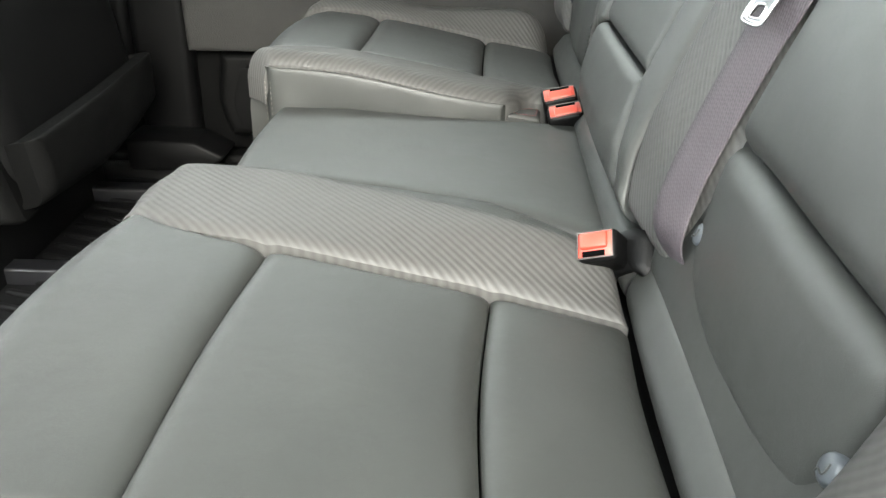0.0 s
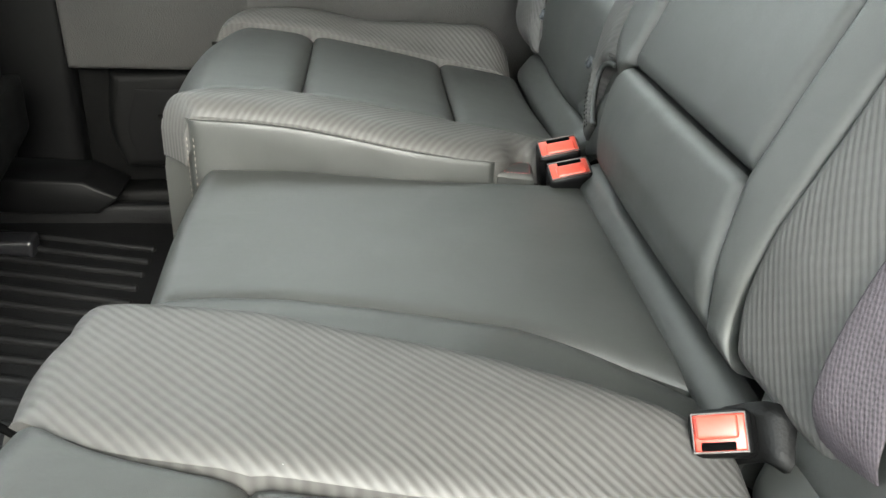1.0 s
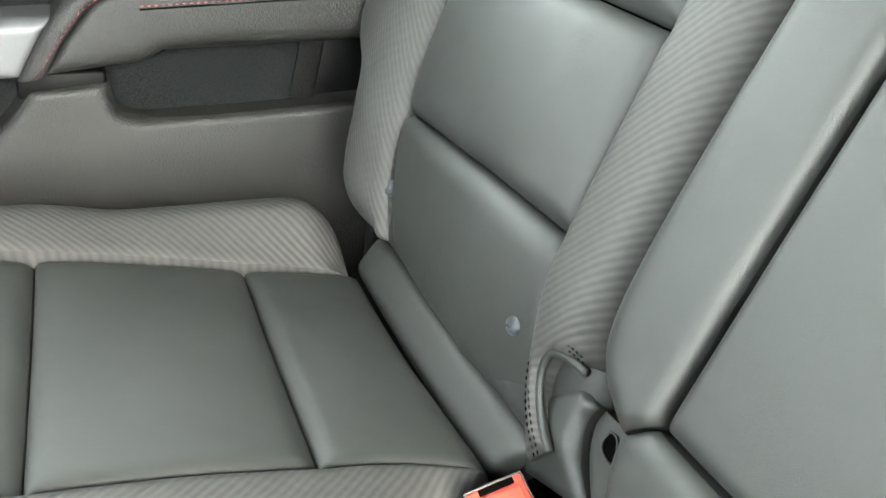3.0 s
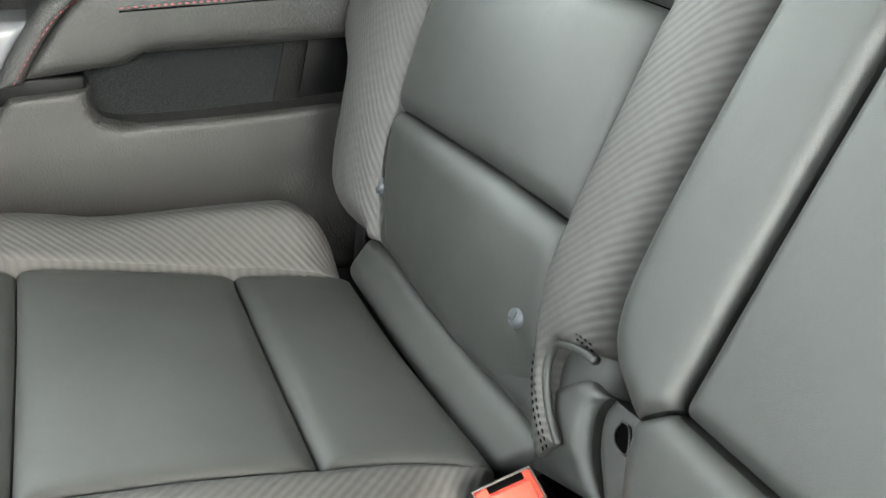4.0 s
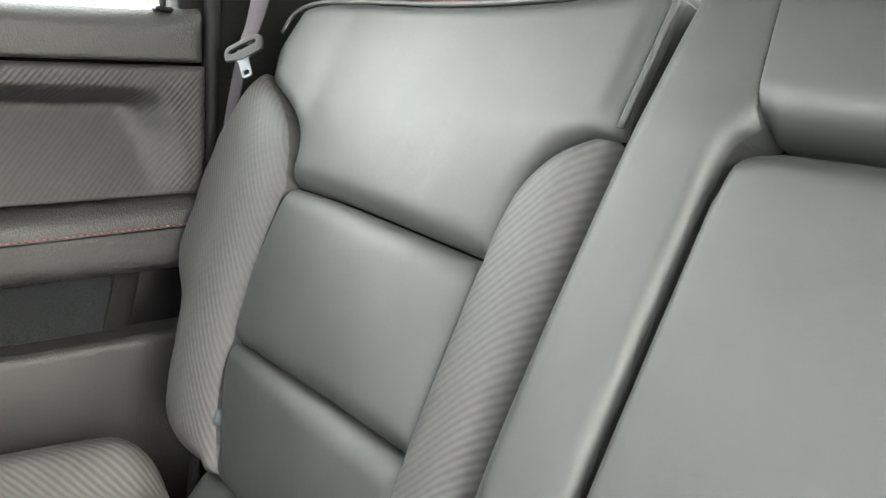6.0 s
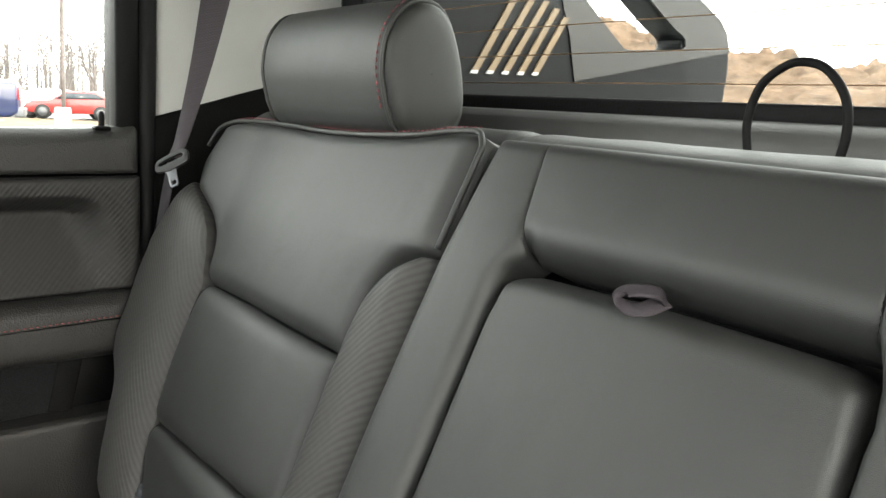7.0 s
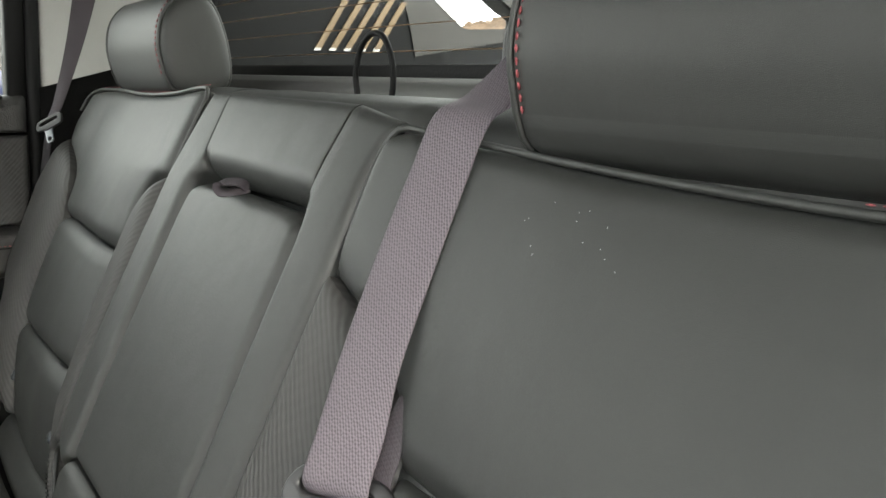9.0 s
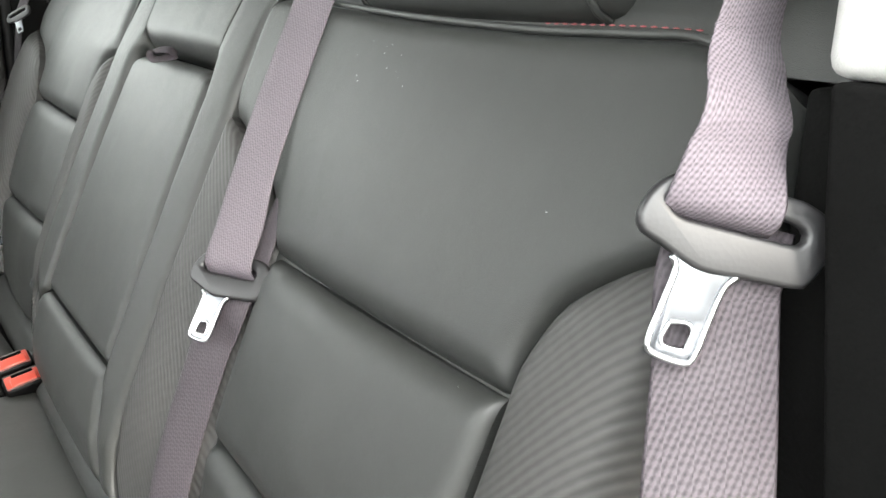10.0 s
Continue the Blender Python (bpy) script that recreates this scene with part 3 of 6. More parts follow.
part("pocket_end", boxed(-0.03, 0.066, 0.825, 0.845, 0.43, 0.53, 0.002), M_BLACK, door)
# shadow gap piece in front of the pocket
part("gap_strip", boxed(-0.33, -0.243, 0.786, 0.845, 0.478, 0.506, 0.004), M_BLACK, door)
# padded armrest
door_panel("armrest_pad", [([(-0.302, 0.492), (-0.235, 0.499)], 0.014, 0.012), ([(-0.235, 0.499), (-0.205, 0.503), (-0.186, 0.510)], 0.014, 0.012), ([(-0.186, 0.510), (-0.1, 0.512), (0.066, 0.517)], 0.020, 0.026)], ([(0.066, 0.517), (0.066, 0.603)], 0.02, 0.02),
           ([(-0.205, 0.590), (-0.10, 0.595), (0.066, 0.603)], 0.022, 0.02), ([(-0.302, 0.492), (-0.276, 0.530), (-0.245, 0.566), (-0.205, 0.590)], 0.01, 0.008), 0.034, M_TRIM_SOFT, "padded armrest with red stitching", crown=0.004, n=(44, 20))
door_panel("armrest_nose", ([(-0.327, 0.486), (-0.302, 0.489)], R1, D1), ([(-0.302, 0.489), (-0.276, 0.530), (-0.245, 0.566), (-0.205, 0.590)], 0.006, 0.006), ([(-0.225, 0.600), (-0.205, 0.590)], 0.006, 0.006), ([(-0.327, 0.486), (-0.298, 0.535), (-0.268, 0.572), (-0.225, 0.600)], 0.012, 0.014), 0.034, M_TRIM_SOFT, n=(14, 24))
put("armrest_stitching", stitches([tuple(DOOR.at(u, v, 0.0385)) for u, v in [(-0.309, 0.492), (-0.286, 0.526), (-0.257, 0.560), (-0.215, 0.586)]]), M_RED_THREAD, door)
put("armrest_stitching", stitches([tuple(DOOR.at(u, v, 0.0392)) for u, v in [(-0.205, 0.562), (-0.10, 0.567), (0.04, 0.574)]], radius=0.0008), M_RED_THREAD, door)
put("seam", tube([tuple(DOOR.at(u, v, 0.0375)) for u, v in [(-0.205, 0.5585), (-0.10, 0.5635), (0.05, 0.5705)]], 0.0011, 6, n=30), M_DARK_THREAD, door)
# silver bezel ahead of the armrest
door_panel("handle_bezel", ([(-0.66, 0.484), (-0.325, 0.488)], 0.008, 0.008), ([(-0.325, 0.488), (-0.300, 0.530), (-0.284, 0.548)], 0.006, 0.006), ([(-0.66, 0.541), (-0.284, 0.548)], 0.012, 0.010), ([(-0.66, 0.484), (-0.66, 0.541)], 0.01, 0.01), 0.022, M_SILVER, "silver handle bezel")
# ribbed insert in its surround, and the sill rail
def h_scoop(u, v):
    """A soft scoop: steep under its upper rim, rising evenly to the lower edge, fading out before the rear edge."""
    top = 0.724 - 0.004 * max(0.0, -u)
    bottom = 0.599 + 0.036 * u
    r = min(1.0, max(0.0, (top - v) / (top - bottom)))
    fall = min(1.0, r / 0.22)
    fall = fall * fall * (3 - 2 * fall) * min(1.0, (1.0 - r) / 0.80)
    rear = 0.050 - 0.030 * (1 - r) ** 1.5
    side = min(1.0, max(0.0, (rear - u) / 0.055))
    return 0.020 - 0.040 * fall * side * side * (3 - 2 * side)


door_panel("insert", ([(-0.74, 0.577), (-0.5, 0.585), (-0.2, 0.595), (0.066, 0.604)], 0.006, 0.004), ([(0.066, 0.604), (0.066, 0.745)], 0.012, 0.010), ([(-0.74, 0.735), (-0.2, 0.7415), (0.066, 0.745)], 0.006, 0.005), ([(-0.74, 0.577), (-0.74, 0.735)], 0.006, 0.0), h_scoop, M_RIB_DOOR, "ribbed soft-touch panel with a scooped hollow", crown=0.0, n=(90, 56), skirt=0.02)
door_panel("sill_rail", ([(-0.74, 0.738), (0.066, 0.749)], 0.006, 0.005), ([(0.066, 0.749), (0.066, 0.810)], 0.012, 0.01), ([(-0.74, 0.800), (-0.07, 0.806), (0.066, 0.816)], 0.030, 0.030), ([(-0.74, 0.738), (-0.74, 0.80)], R1, D1), 0.012, M_TRIM_SOFT, "window sill rail", n=(30, 26), skirt=0.05)
pin = rbox((0.020, 0.02, 0.006), 0.003, 2, Matrix.Translation((0.022, 0.800, 0.818)))
pb = part("lock_base", pin, M_BLACK, door)
put("lock_pin", tube([(0.022, 0.800, 0.815), (0.022, 0.800, 0.834), (0.022, 0.800, 0.839)], [0.0038] * 10 + [0.0038, 0.0035, 0.003, 0.0018], 10, n=14), M_BLACK, pb)
# window frame and pane
part("window_frame", boxed(0.040, 0.072, 0.80, 0.86, 0.80, 1.24, 0.006, 2), M_BLACK, door)
part("window_frame", boxed(-0.74, 0.040, 0.815, 0.86, 1.20, 1.24, 0.006, 2), M_BLACK, door)
part("window_frame", boxed(-0.74, -0.70, 0.80, 0.86, 0.80, 1.20, 0.006, 2), M_BLACK, door)
dp = part("pane", boxed(-0.70, 0.042, 0.832, 0.836, 0.79, 1.205, 0.0), M_GLASS, door, smooth=False)
dp.visible_shadow = False
# low map pocket
door_panel("map_pocket_rim", ([(-0.67, 0.085), (-0.42, 0.085)], 0.02, 0.02), ([(-0.42, 0.085), (-0.42, 0.262)], 0.02, 0.0), ([(-0.68, 0.257), (-0.42, 0.266)], 0.01, 0.01), ([(-0.67, 0.085), (-0.69, 0.16), (-0.68, 0.257)], 0.02, 0.02), 0.010, M_TRIM, "map pocket rim")
door_panel("map_pocket_opening", ([(-0.64, 0.105), (-0.42, 0.105)], 0.01, 0.0), ([(-0.42, 0.105), (-0.42, 0.236)], 0.01, 0), ([(-0.635, 0.232), (-0.42, 0.238)], 0.01, 0.0), ([(-0.64, 0.105), (-0.655, 0.16), (-0.635, 0.232)], 0.01, 0), 0.0125, M_BLACK, "dark map pocket opening", skirt=0.004)

# ---- near rear door, swung open on its front edge: unseen, added to shade the near side ----
open_door = tagged(thing("door_2", (-0.80, -0.86, 0.05)), "unseen black rear door swung wide open, added to block light beside the bench", "door", kind="structure")
swing = Matrix.Translation((-0.80, -0.88, 0)) @ Euler((0, 0, radians(-68))).to_matrix().to_4x4()
for name, x0, x1, z0, z1, mat in (("door_shell", 0.0, 0.88, 0.055, 0.80, M_TRIM), ("window_frame", 0.0, 0.05, 0.80, 1.22, M_BLACK), ("window_frame", 0.83, 0.88, 0.80, 1.22, M_BLACK), ("window_frame", 0.05, 0.83, 1.17, 1.22, M_BLACK)):
    leaf = boxed(x0, x1, -0.035, 0.035, z0, z1, 0.008, 2)
    leaf.transform(swing)
    part(name, leaf, mat, open_door)

# ---- floor mat with its ribs ----
mat = tagged(thing("floor_mat", (-0.7, 0.4, 0.012)), "black ribbed rubber floor mat in the far footwell", "floor mat")
part("tray", boxed(-1.05, -0.46, 0.02, 0.74, 0.012, 0.022, 0.003), M_RUBBER, mat)
for k in range(15):
    y = 0.08 + 0.042 * k
    part("rib", rbox((0.30, 0.012, 0.012), 0.004, 2, Matrix.Translation((-0.74, y, 0.024)) @ Euler((0, 0, radians(-14))).to_matrix().to_4x4()), M_RUBBER, mat)
part("edge", boxed(-1.05, -0.46, 0.735, 0.76, 0.012, 0.055, 0.008, 3), M_RUBBER, mat)
kick = tagged(part("trim", prism([(-0.86, 0.055), (-0.70, 0.055), (-0.66, 0.085), (-0.72, 0.115), (-0.86, 0.12)], 0.70, 0.80, 0.006), M_BLACK), "dark sill trim below the centre pillar", "trim", kind="structure")

# ---- front passenger seat, seen from behind ----
def front_seat(s, label):
    """A front seat from behind; s = -1 mirrors it to the driver's side."""
    ob = tagged(thing("front_seat", (-0.95, s * 0.45, 0.012)), label, "seat", group="front seats")
    fr = Frame((-0.80, 0, 0.20), (0, 1, 0), (-0.20, 0, 0.98), (0.98, 0, 0.20))
    put("back_shell", panel(fr, ([(0.20, 0.0), (0.72, 0.0)], 0.06, 0.06), ([(0.72, 0.0), (0.73, 0.45), (0.68, 0.66)], 0.07, 0.08), ([(0.25, 0.66), (0.68, 0.66)], 0.07, 0.08), ([(0.20, 0.0), (0.18, 0.45), (0.25, 0.66)], 0.07, 0.08), lambda u, v: 0.0, 0.015, skirt=0.12, s=s), M_BLACK, ob)
    put("map_pocket", panel(fr, ([(0.22, -0.02), (0.45, -0.03), (0.66, 0.0)], 0.03, 0.03), ([(0.66, 0.0), (0.67, 0.10)], 0.02, 0.02), ([(0.20, 0.085), (0.45, 0.095), (0.67, 0.11)], 0.01, 0.006), ([(0.22, -0.02), (0.20, 0.085)], 0.02, 0.02), lambda u, v: 0.035 + 0.02 * v / 0.1, 0.012, skirt=0.03, lumps=0.004, s=s), M_TRIM, ob, "sagging leatherette map pocket")
    put("side_bolster", panel(Frame((-0.83, s * 0.185, 0.16), (-1, 0, 0), (-0.20, 0, 0.98), (0, -s, 0)), ([(-0.02, 0.0), (0.16, 0.0)], 0.02, 0.02), ([(0.16, 0.0), (0.16, 0.6)], 0.03, 0.03), ([(0.0, 0.6), (0.16, 0.6)], 0.02, 0.02), ([(-0.02, 0.0), (0.0, 0.6)], 0.03, 0.03), lambda u, v: 0.0, 0.012, skirt=0.04), M_TRIM, ob)
    for name, x0, x1, u0, u1, z0, z1, bev, mat in (("seat_cushion", -1.40, -0.86, 0.20, 0.72, 0.14, 0.34, 0.05, M_LEATHER_SIDE), ("seat_base", -1.35, -0.90, 0.24, 0.68, 0.012, 0.14, 0.01, M_BLACK), ("seat_rail", -1.40, -0.78, 0.27, 0.31, 0.012, 0.05, 0.006, M_STEEL_BLACK), ("seat_rail", -1.40, -0.78, 0.61, 0.65, 0.012, 0.05, 0.006, M_STEEL_BLACK), ("head_restraint", -1.06, -0.94, 0.33, 0.60, 0.89, 1.08, 0.045, M_LEATHER_SIDE)):
        y0, y1 = sorted((s * u0, s * u1))
        part(name, boxed(x0, x1, y0, y1, z0, z1, bev, 4), mat, ob)
    for u in (0.41, 0.52):
        put("post", tube([(-0.99, s * u, 0.80), (-1.0, s * u, 0.92)], 0.006, 10, n=4), M_STEEL_BLACK, ob)
    return ob


front_seat(1, "black front passenger seat with a sagging map pocket behind")
# never in view: added to keep windscreen light off the seat backs
front_seat(-1, "unseen black front driver seat, added to block light from the front")

# ---- rear bench ----
def h_back(u, v, near=False):
    """Face of the outer back cushions."""
    low = max(0.0, (0.15 - v) / 0.13)
    sink = 0.036 * low ** 1.3 + 0.012 * max(0, (v - 0.34) / 0.17)
    if near:
        dip = 0.007 * max(0.0, (0.44 - u) / 0.13) ** 1.4 * min(1.0, max(0.0, (0.42 - v) / 0.08))
        return -0.006 + 0.009 * min(1.0, max(0.0, (0.265 - u) / 0.07)) * min(1.0, max(0.0, (v - 0.36) / 0.04)) - min(dip, 0.012) - 0.7 * sink - 0.004 * max(0.0, (u - 0.45) / 0.18)
    dip = 0.010 * max(0.0, (0.36 - u) / 0.07) * min(1.0, max(0.0, (0.42 - v) / 0.08))
    out = 0.010 * min(0.16, max(0.0, u - 0.45)) / 0.18 - 0.11 * max(0.0, u - 0.62)
    return 0.009 - min(dip, 0.032) - sink - out


def h_bolster_in(u, v):
    return 0.006 - 0.022 * max(0.0, (0.15 - v) / 0.13) ** 1.3


def h_bolster_near(u, v):
    """The wide back dips under the belt that hangs on it."""
    d = max(0.0, u - 0.190)
    return 0.003 + 0.005 * min(1.0, max(0.0, (0.38 - v) / 0.14)) - 0.07 * d - 1.0 * d * d - 0.014 * max(0.0, (0.12 - v) / 0.10)


def h_bolster_out(u, v):
    """The wing beside the door: it swells forward away from its seam and runs out in a point at its top."""
    seam = float(np.interp(v, (0.02, 0.16, 0.24, 0.32, 0.362, 0.389, 0.408, 0.424), (0.556, 0.594, 0.604, 0.601, 0.620, 0.650, 0.690, 0.735)))
    k = min(1.0, max(0.0, (u - seam) / 0.07))
    return -0.002 - 0.6 * 0.036 * max(0.0, (0.15 - v) / 0.13) ** 1.3 + 0.020 * k * (2 - k) * min(1.0, max(0.15, (0.44 - v) / 0.10)) + 0.012 * min(1.0, max(0.0, (v - 0.33) / 0.09))


def h_bolster_out_near(u, v):
    return 0.7 * h_bolster_out(u, v) - 0.016


def h_seat(u, v):
    """Top of the cushions, v forward from the crease."""
    return float(np.interp(v, (0.0, 0.03, 0.14, 0.325, 0.43, 0.52), (0.338, 0.342, 0.360, 0.395, 0.404, 0.396)))


I_SEAM_LOW = [(0.243, 0.020), (0.266, 0.070), (0.284, 0.120), (0.290, 0.171)]
I_SEAM_MID = [(0.290, 0.171), (0.290, 0.245), (0.289, 0.320)]
I_SEAM_TOP = [(0.289, 0.320), (0.287, 0.348), (0.280, 0.378), (0.260, 0.404), (0.235, 0.419), (0.214, 0.424)]
N_SEAM_LOW = [(0.320, 0.034), (0.322, 0.075), (0.321, 0.115), (0.318, 0.151)]
N_SEAM_MID = [(0.318, 0.151), (0.319, 0.23), (0.317, 0.303)]
N_SEAM_TOP = [(0.317, 0.303), (0.311, 0.322), (0.294, 0.341), (0.262, 0.360), (0.226, 0.379), (0.188, 0.395)]
O_SEAM_LOW = [(0.575, 0.032), (0.595, 0.085), (0.600, 0.150)]
O_SEAM_MID = [(0.600, 0.150), (0.603, 0.23), (0.605, 0.304)]
O_SEAM_TOP = [(0.605, 0.304), (0.608, 0.331), (0.621, 0.358), (0.643, 0.378), (0.672, 0.396), (0.698, 0.4035)]
O_EDGE = [(0.612, 0.022), (0.645, 0.034), (0.664, 0.070), (0.672, 0.120), (0.680, 0.155), (0.690, 0.180), (0.696, 0.215), (0.699, 0.275), (0.701, 0.345), (0.704, 0.400)]
F_OUT_LOW = [(0.564, 0.034), (0.582, 0.095), (0.594, 0.160)]
F_OUT_MID = [(0.594, 0.160), (0.604, 0.241), (0.601, 0.321)]
F_OUT_TOP = [(0.601, 0.321), (0.620, 0.362), (0.650, 0.389), (0.690, 0.408), (0.734, 0.424)]
F_EDGE = [(0.596, 0.026), (0.644, 0.026), (0.680, 0.045), (0.694, 0.090), (0.698, 0.125), (0.712, 0.155), (0.750, 0.180), (0.774, 0.212), (0.778, 0.262)]
F_EDGE_TOP = [(0.778, 0.262), (0.774, 0.335), (0.762, 0.395), (0.746, 0.430)]
HEM = [(0.222, 0.046), (0.240, 0.059), (0.252, 0.074), (0.257, 0.090), (0.252, 0.103), (0.236, 0.110), (0.214, 0.113)]
TOP = [(0.214, 0.523), (0.228, 0.528), (0.263, 0.526), (0.31, 0.520), (0.37, 0.516), (0.43, 0.514), (0.50, 0.515), (0.56, 0.518), (0.64, 0.519), (0.70, 0.514), (0.735, 0.500)]
SEAM2 = [(0.289, 0.320), (0.40, 0.322), (0.50, 0.323), (0.601, 0.321)]
SEAM1 = [(0.290, 0.171), (0.38, 0.172), (0.48, 0.167), (0.605, 0.160)]
N_INNER = [(0.188, 0.395), (0.187, 0.44), (0.185, 0.475), (0.188, 0.495), (0.197, 0.506)]
N_TOP = [(0.197, 0.506), (0.212, 0.508), (0.240, 0.507), (0.30, 0.504), (0.37, 0.500), (0.45, 0.497), (0.53, 0.496), (0.60, 0.498), (0.645, 0.498), (0.680, 0.490), (0.704, 0.472)]
N_SEAM1 = [(0.318, 0.151), (0.41, 0.154), (0.50, 0.152), (0.600, 0.150)]
N_SEAM2 = [(0.317, 0.303), (0.42, 0.303), (0.52, 0.303), (0.605, 0.304)]
LOW = [(0.243, 0.024), (0.40, 0.020), (0.572, 0.020)]
SR, SD = 0.016, 0.012


def back_parts(parent, s):
    """The padded pieces of one outer back; s = -1 mirrors them."""
    rib, rib_out = (M_RIB_NEAR, M_RIB_FAR) if s > 0 else (M_RIB_FAR, M_RIB_NEAR)
    near = s < 0
    rise = -0.020 if near else 0.0
    top = N_TOP if near else TOP
    in_low, in_mid, in_top = (I_SEAM_LOW, I_SEAM_MID, I_SEAM_TOP) if not near else (N_SEAM_LOW, N_SEAM_MID, N_SEAM_TOP)
    out_low, out_mid, out_top = (O_SEAM_LOW, O_SEAM_MID, O_SEAM_TOP) if near else (F_OUT_LOW, F_OUT_MID, F_OUT_TOP)
    low = [(u, v + 0.012 * near) for u, v in LOW]
    low[0], low[-1] = (in_low[0][0], low[0][1]), (out_low[0][0], low[-1][1])
    seam1, seam2 = [in_mid[0]] + (N_SEAM1 if near else SEAM1)[1:-1] + [out_mid[0]], [in_mid[-1]] + (N_SEAM2 if near else SEAM2)[1:-1] + [out_mid[-1]]
    tip = out_top[-1]
    edge = O_EDGE if near else F_EDGE
    corner = in_top[-1]
    rim = (0.014, 0.007)
    rim_top = (SR, SD) if not near else (0.012, 0.005)

    def face(u, v):
        return h_back(u, v, near)
    h_in = h_bolster_near if near else h_bolster_in
    put("upper_panel", panel(BACK, (seam2, 0.024, 0.014), [(out_top, SR, SD), ([tip, (0.706 if near else 0.744, 0.44 if near else 0.455), top[-1]], 0.030, 0.035)], (top, 0.014, 0.010),
        [(in_top, *rim_top), (N_INNER if near else [corner, (corner[0], 0.45), top[0]], *((0.022, 0.016) if not near else (0.009, 0.004)))], face, 0.005, (48, 44), s=s, seed=1 + s), M_LEATHER, parent, "smooth black leather upper panel")
    put("middle_panel", panel(BACK, (seam1, 0.020, 0.012), (out_mid, 0.014, 0.010), (seam2, 0.022, 0.012), (in_mid, *rim), face, 0.010, s=s, seed=4 + s), M_LEATHER, parent, "smooth black leather middle panel")
    put("lower_panel", panel(BACK, (low, 0.022, 0.011 if near else 0.018), (out_low, 0.014, 0.010), (seam1, 0.022, 0.013), (in_low, *rim), face, 0.005, s=s, seed=7 + s), M_LEATHER, parent, "smooth black leather lower panel")
    if near:
        inner = ([(0.205, 0.035), (0.184, 0.085), (0.186, 0.20), corner], 0.010, 0.005)
        foot = ([(0.205, 0.035), in_low[0]], 0.012, 0.010)
    else:
        inner = [(HEM, 0.010, 0.010), ([(0.214, 0.113), (0.214, 0.27), (0.214, 0.425)], 0.030, 0.040)]
        foot = ([HEM[0], in_low[0]], 0.012, 0.010)
    put("inner_bolster", panel(BACK, foot, [(in_low, 0.018, 0.010), (in_mid, 0.018, 0.010), (in_top[:-1], 0.018, 0.010)], ([corner, in_top[-2]], 0.010, 0.006), inner, h_in, 0.004, (24, 70), s=s, seed=9), rib, parent, "ribbed cloth inner bolster")
    put("outer_bolster", panel(BACK, ([out_low[0], edge[0]], 0.012, 0.010), [(edge, 0.034, 0.045)] if near else [(F_EDGE, 0.034, 0.040), (F_EDGE_TOP, 0.026, 0.022)], ([tip, edge[-1] if near else F_EDGE_TOP[-1]], 0.006, 0.004), [(out_low, 0.016, 0.009), (out_mid, 0.016, 0.010), (out_top, 0.014, 0.008)], h_bolster_out_near if near else h_bolster_out, 0.004, (30, 60), skirt=0.05, s=s, seed=12), rib_out, parent, "ribbed cloth outer bolster")
    shell = rbox((0.075, 0.455 if near else 0.500, 0.478), 0.022, 4)
    shell.transform(Matrix(((BACK.n[0], 0, BACK.v[0], 0), (0, 1, 0, 0), (BACK.n[2], 0, BACK.v[2], 0), (0, 0, 0, 1))))
    c = BACK.at(s * (0.442 if near else 0.464), 0.265 + rise, -0.060)
    shell.transform(Matrix.Translation(c))
    part("back_shell", shell, M_LEATHER_SIDE, parent, "vinyl back and top edge")
    line = [(corner[0] - 0.0005, corner[1] + 0.004), (corner[0] - 0.0005, 0.450), (top[0][0] - 0.0005, top[0][1] - 0.014), (top[0][0] + 0.001, top[0][1] - 0.006), (top[0][0] + 0.008, top[1][1] - 0.002)]
    if near:
        line = [(u - 0.0008, v) for u, v in N_INNER] + [(top[0][0] + 0.006, top[1][1] - 0.0005)]
    line += top[1:-2] + [(top[-1][0] - 0.030, top[-1][1] + 0.010)] if near else top[1:] + [(0.742, 0.475)]
    ring = [tuple(BACK.at(s * u, v + 0.001, face(u, v) - 0.004)) for u, v in line]
    put("piping", tube(ring, 0.0026, 8, n=90), M_LEATHER_SIDE, parent, "leather piping along the top edge")
    put("red_stitching", stitches([tuple(BACK.at(s * u, v + 0.006, face(u, v) - 0.007)) for u, v in (top[1:] if not near else top[6:-2])], radius=0.0005), M_RED_THREAD, parent, "fine red stitching")
    for pts in (out_low + out_mid[1:] + out_top[1:], in_low + in_mid[1:] + in_top[1:]):
        put("seam", tube([tuple(BACK.at(s * u, v, face(u, v) - 0.020)) for u, v in pts], 0.0022, 6, n=80), M_DARK_THREAD, parent)
    for pts in (seam1, seam2):
        put("seam", tube([tuple(BACK.at(s * u, v, face(u, v) - 0.022)) for u, v in pts], 0.0024, 6, n=40), M_DARK_THREAD, parent)
    for u, v in ((0.307, 0.093), (0.584, 0.084)) if not near else ((0.336, 0.082), (0.594, 0.087)):
        marker(parent, s * u, v, face(u, v) + 0.001)


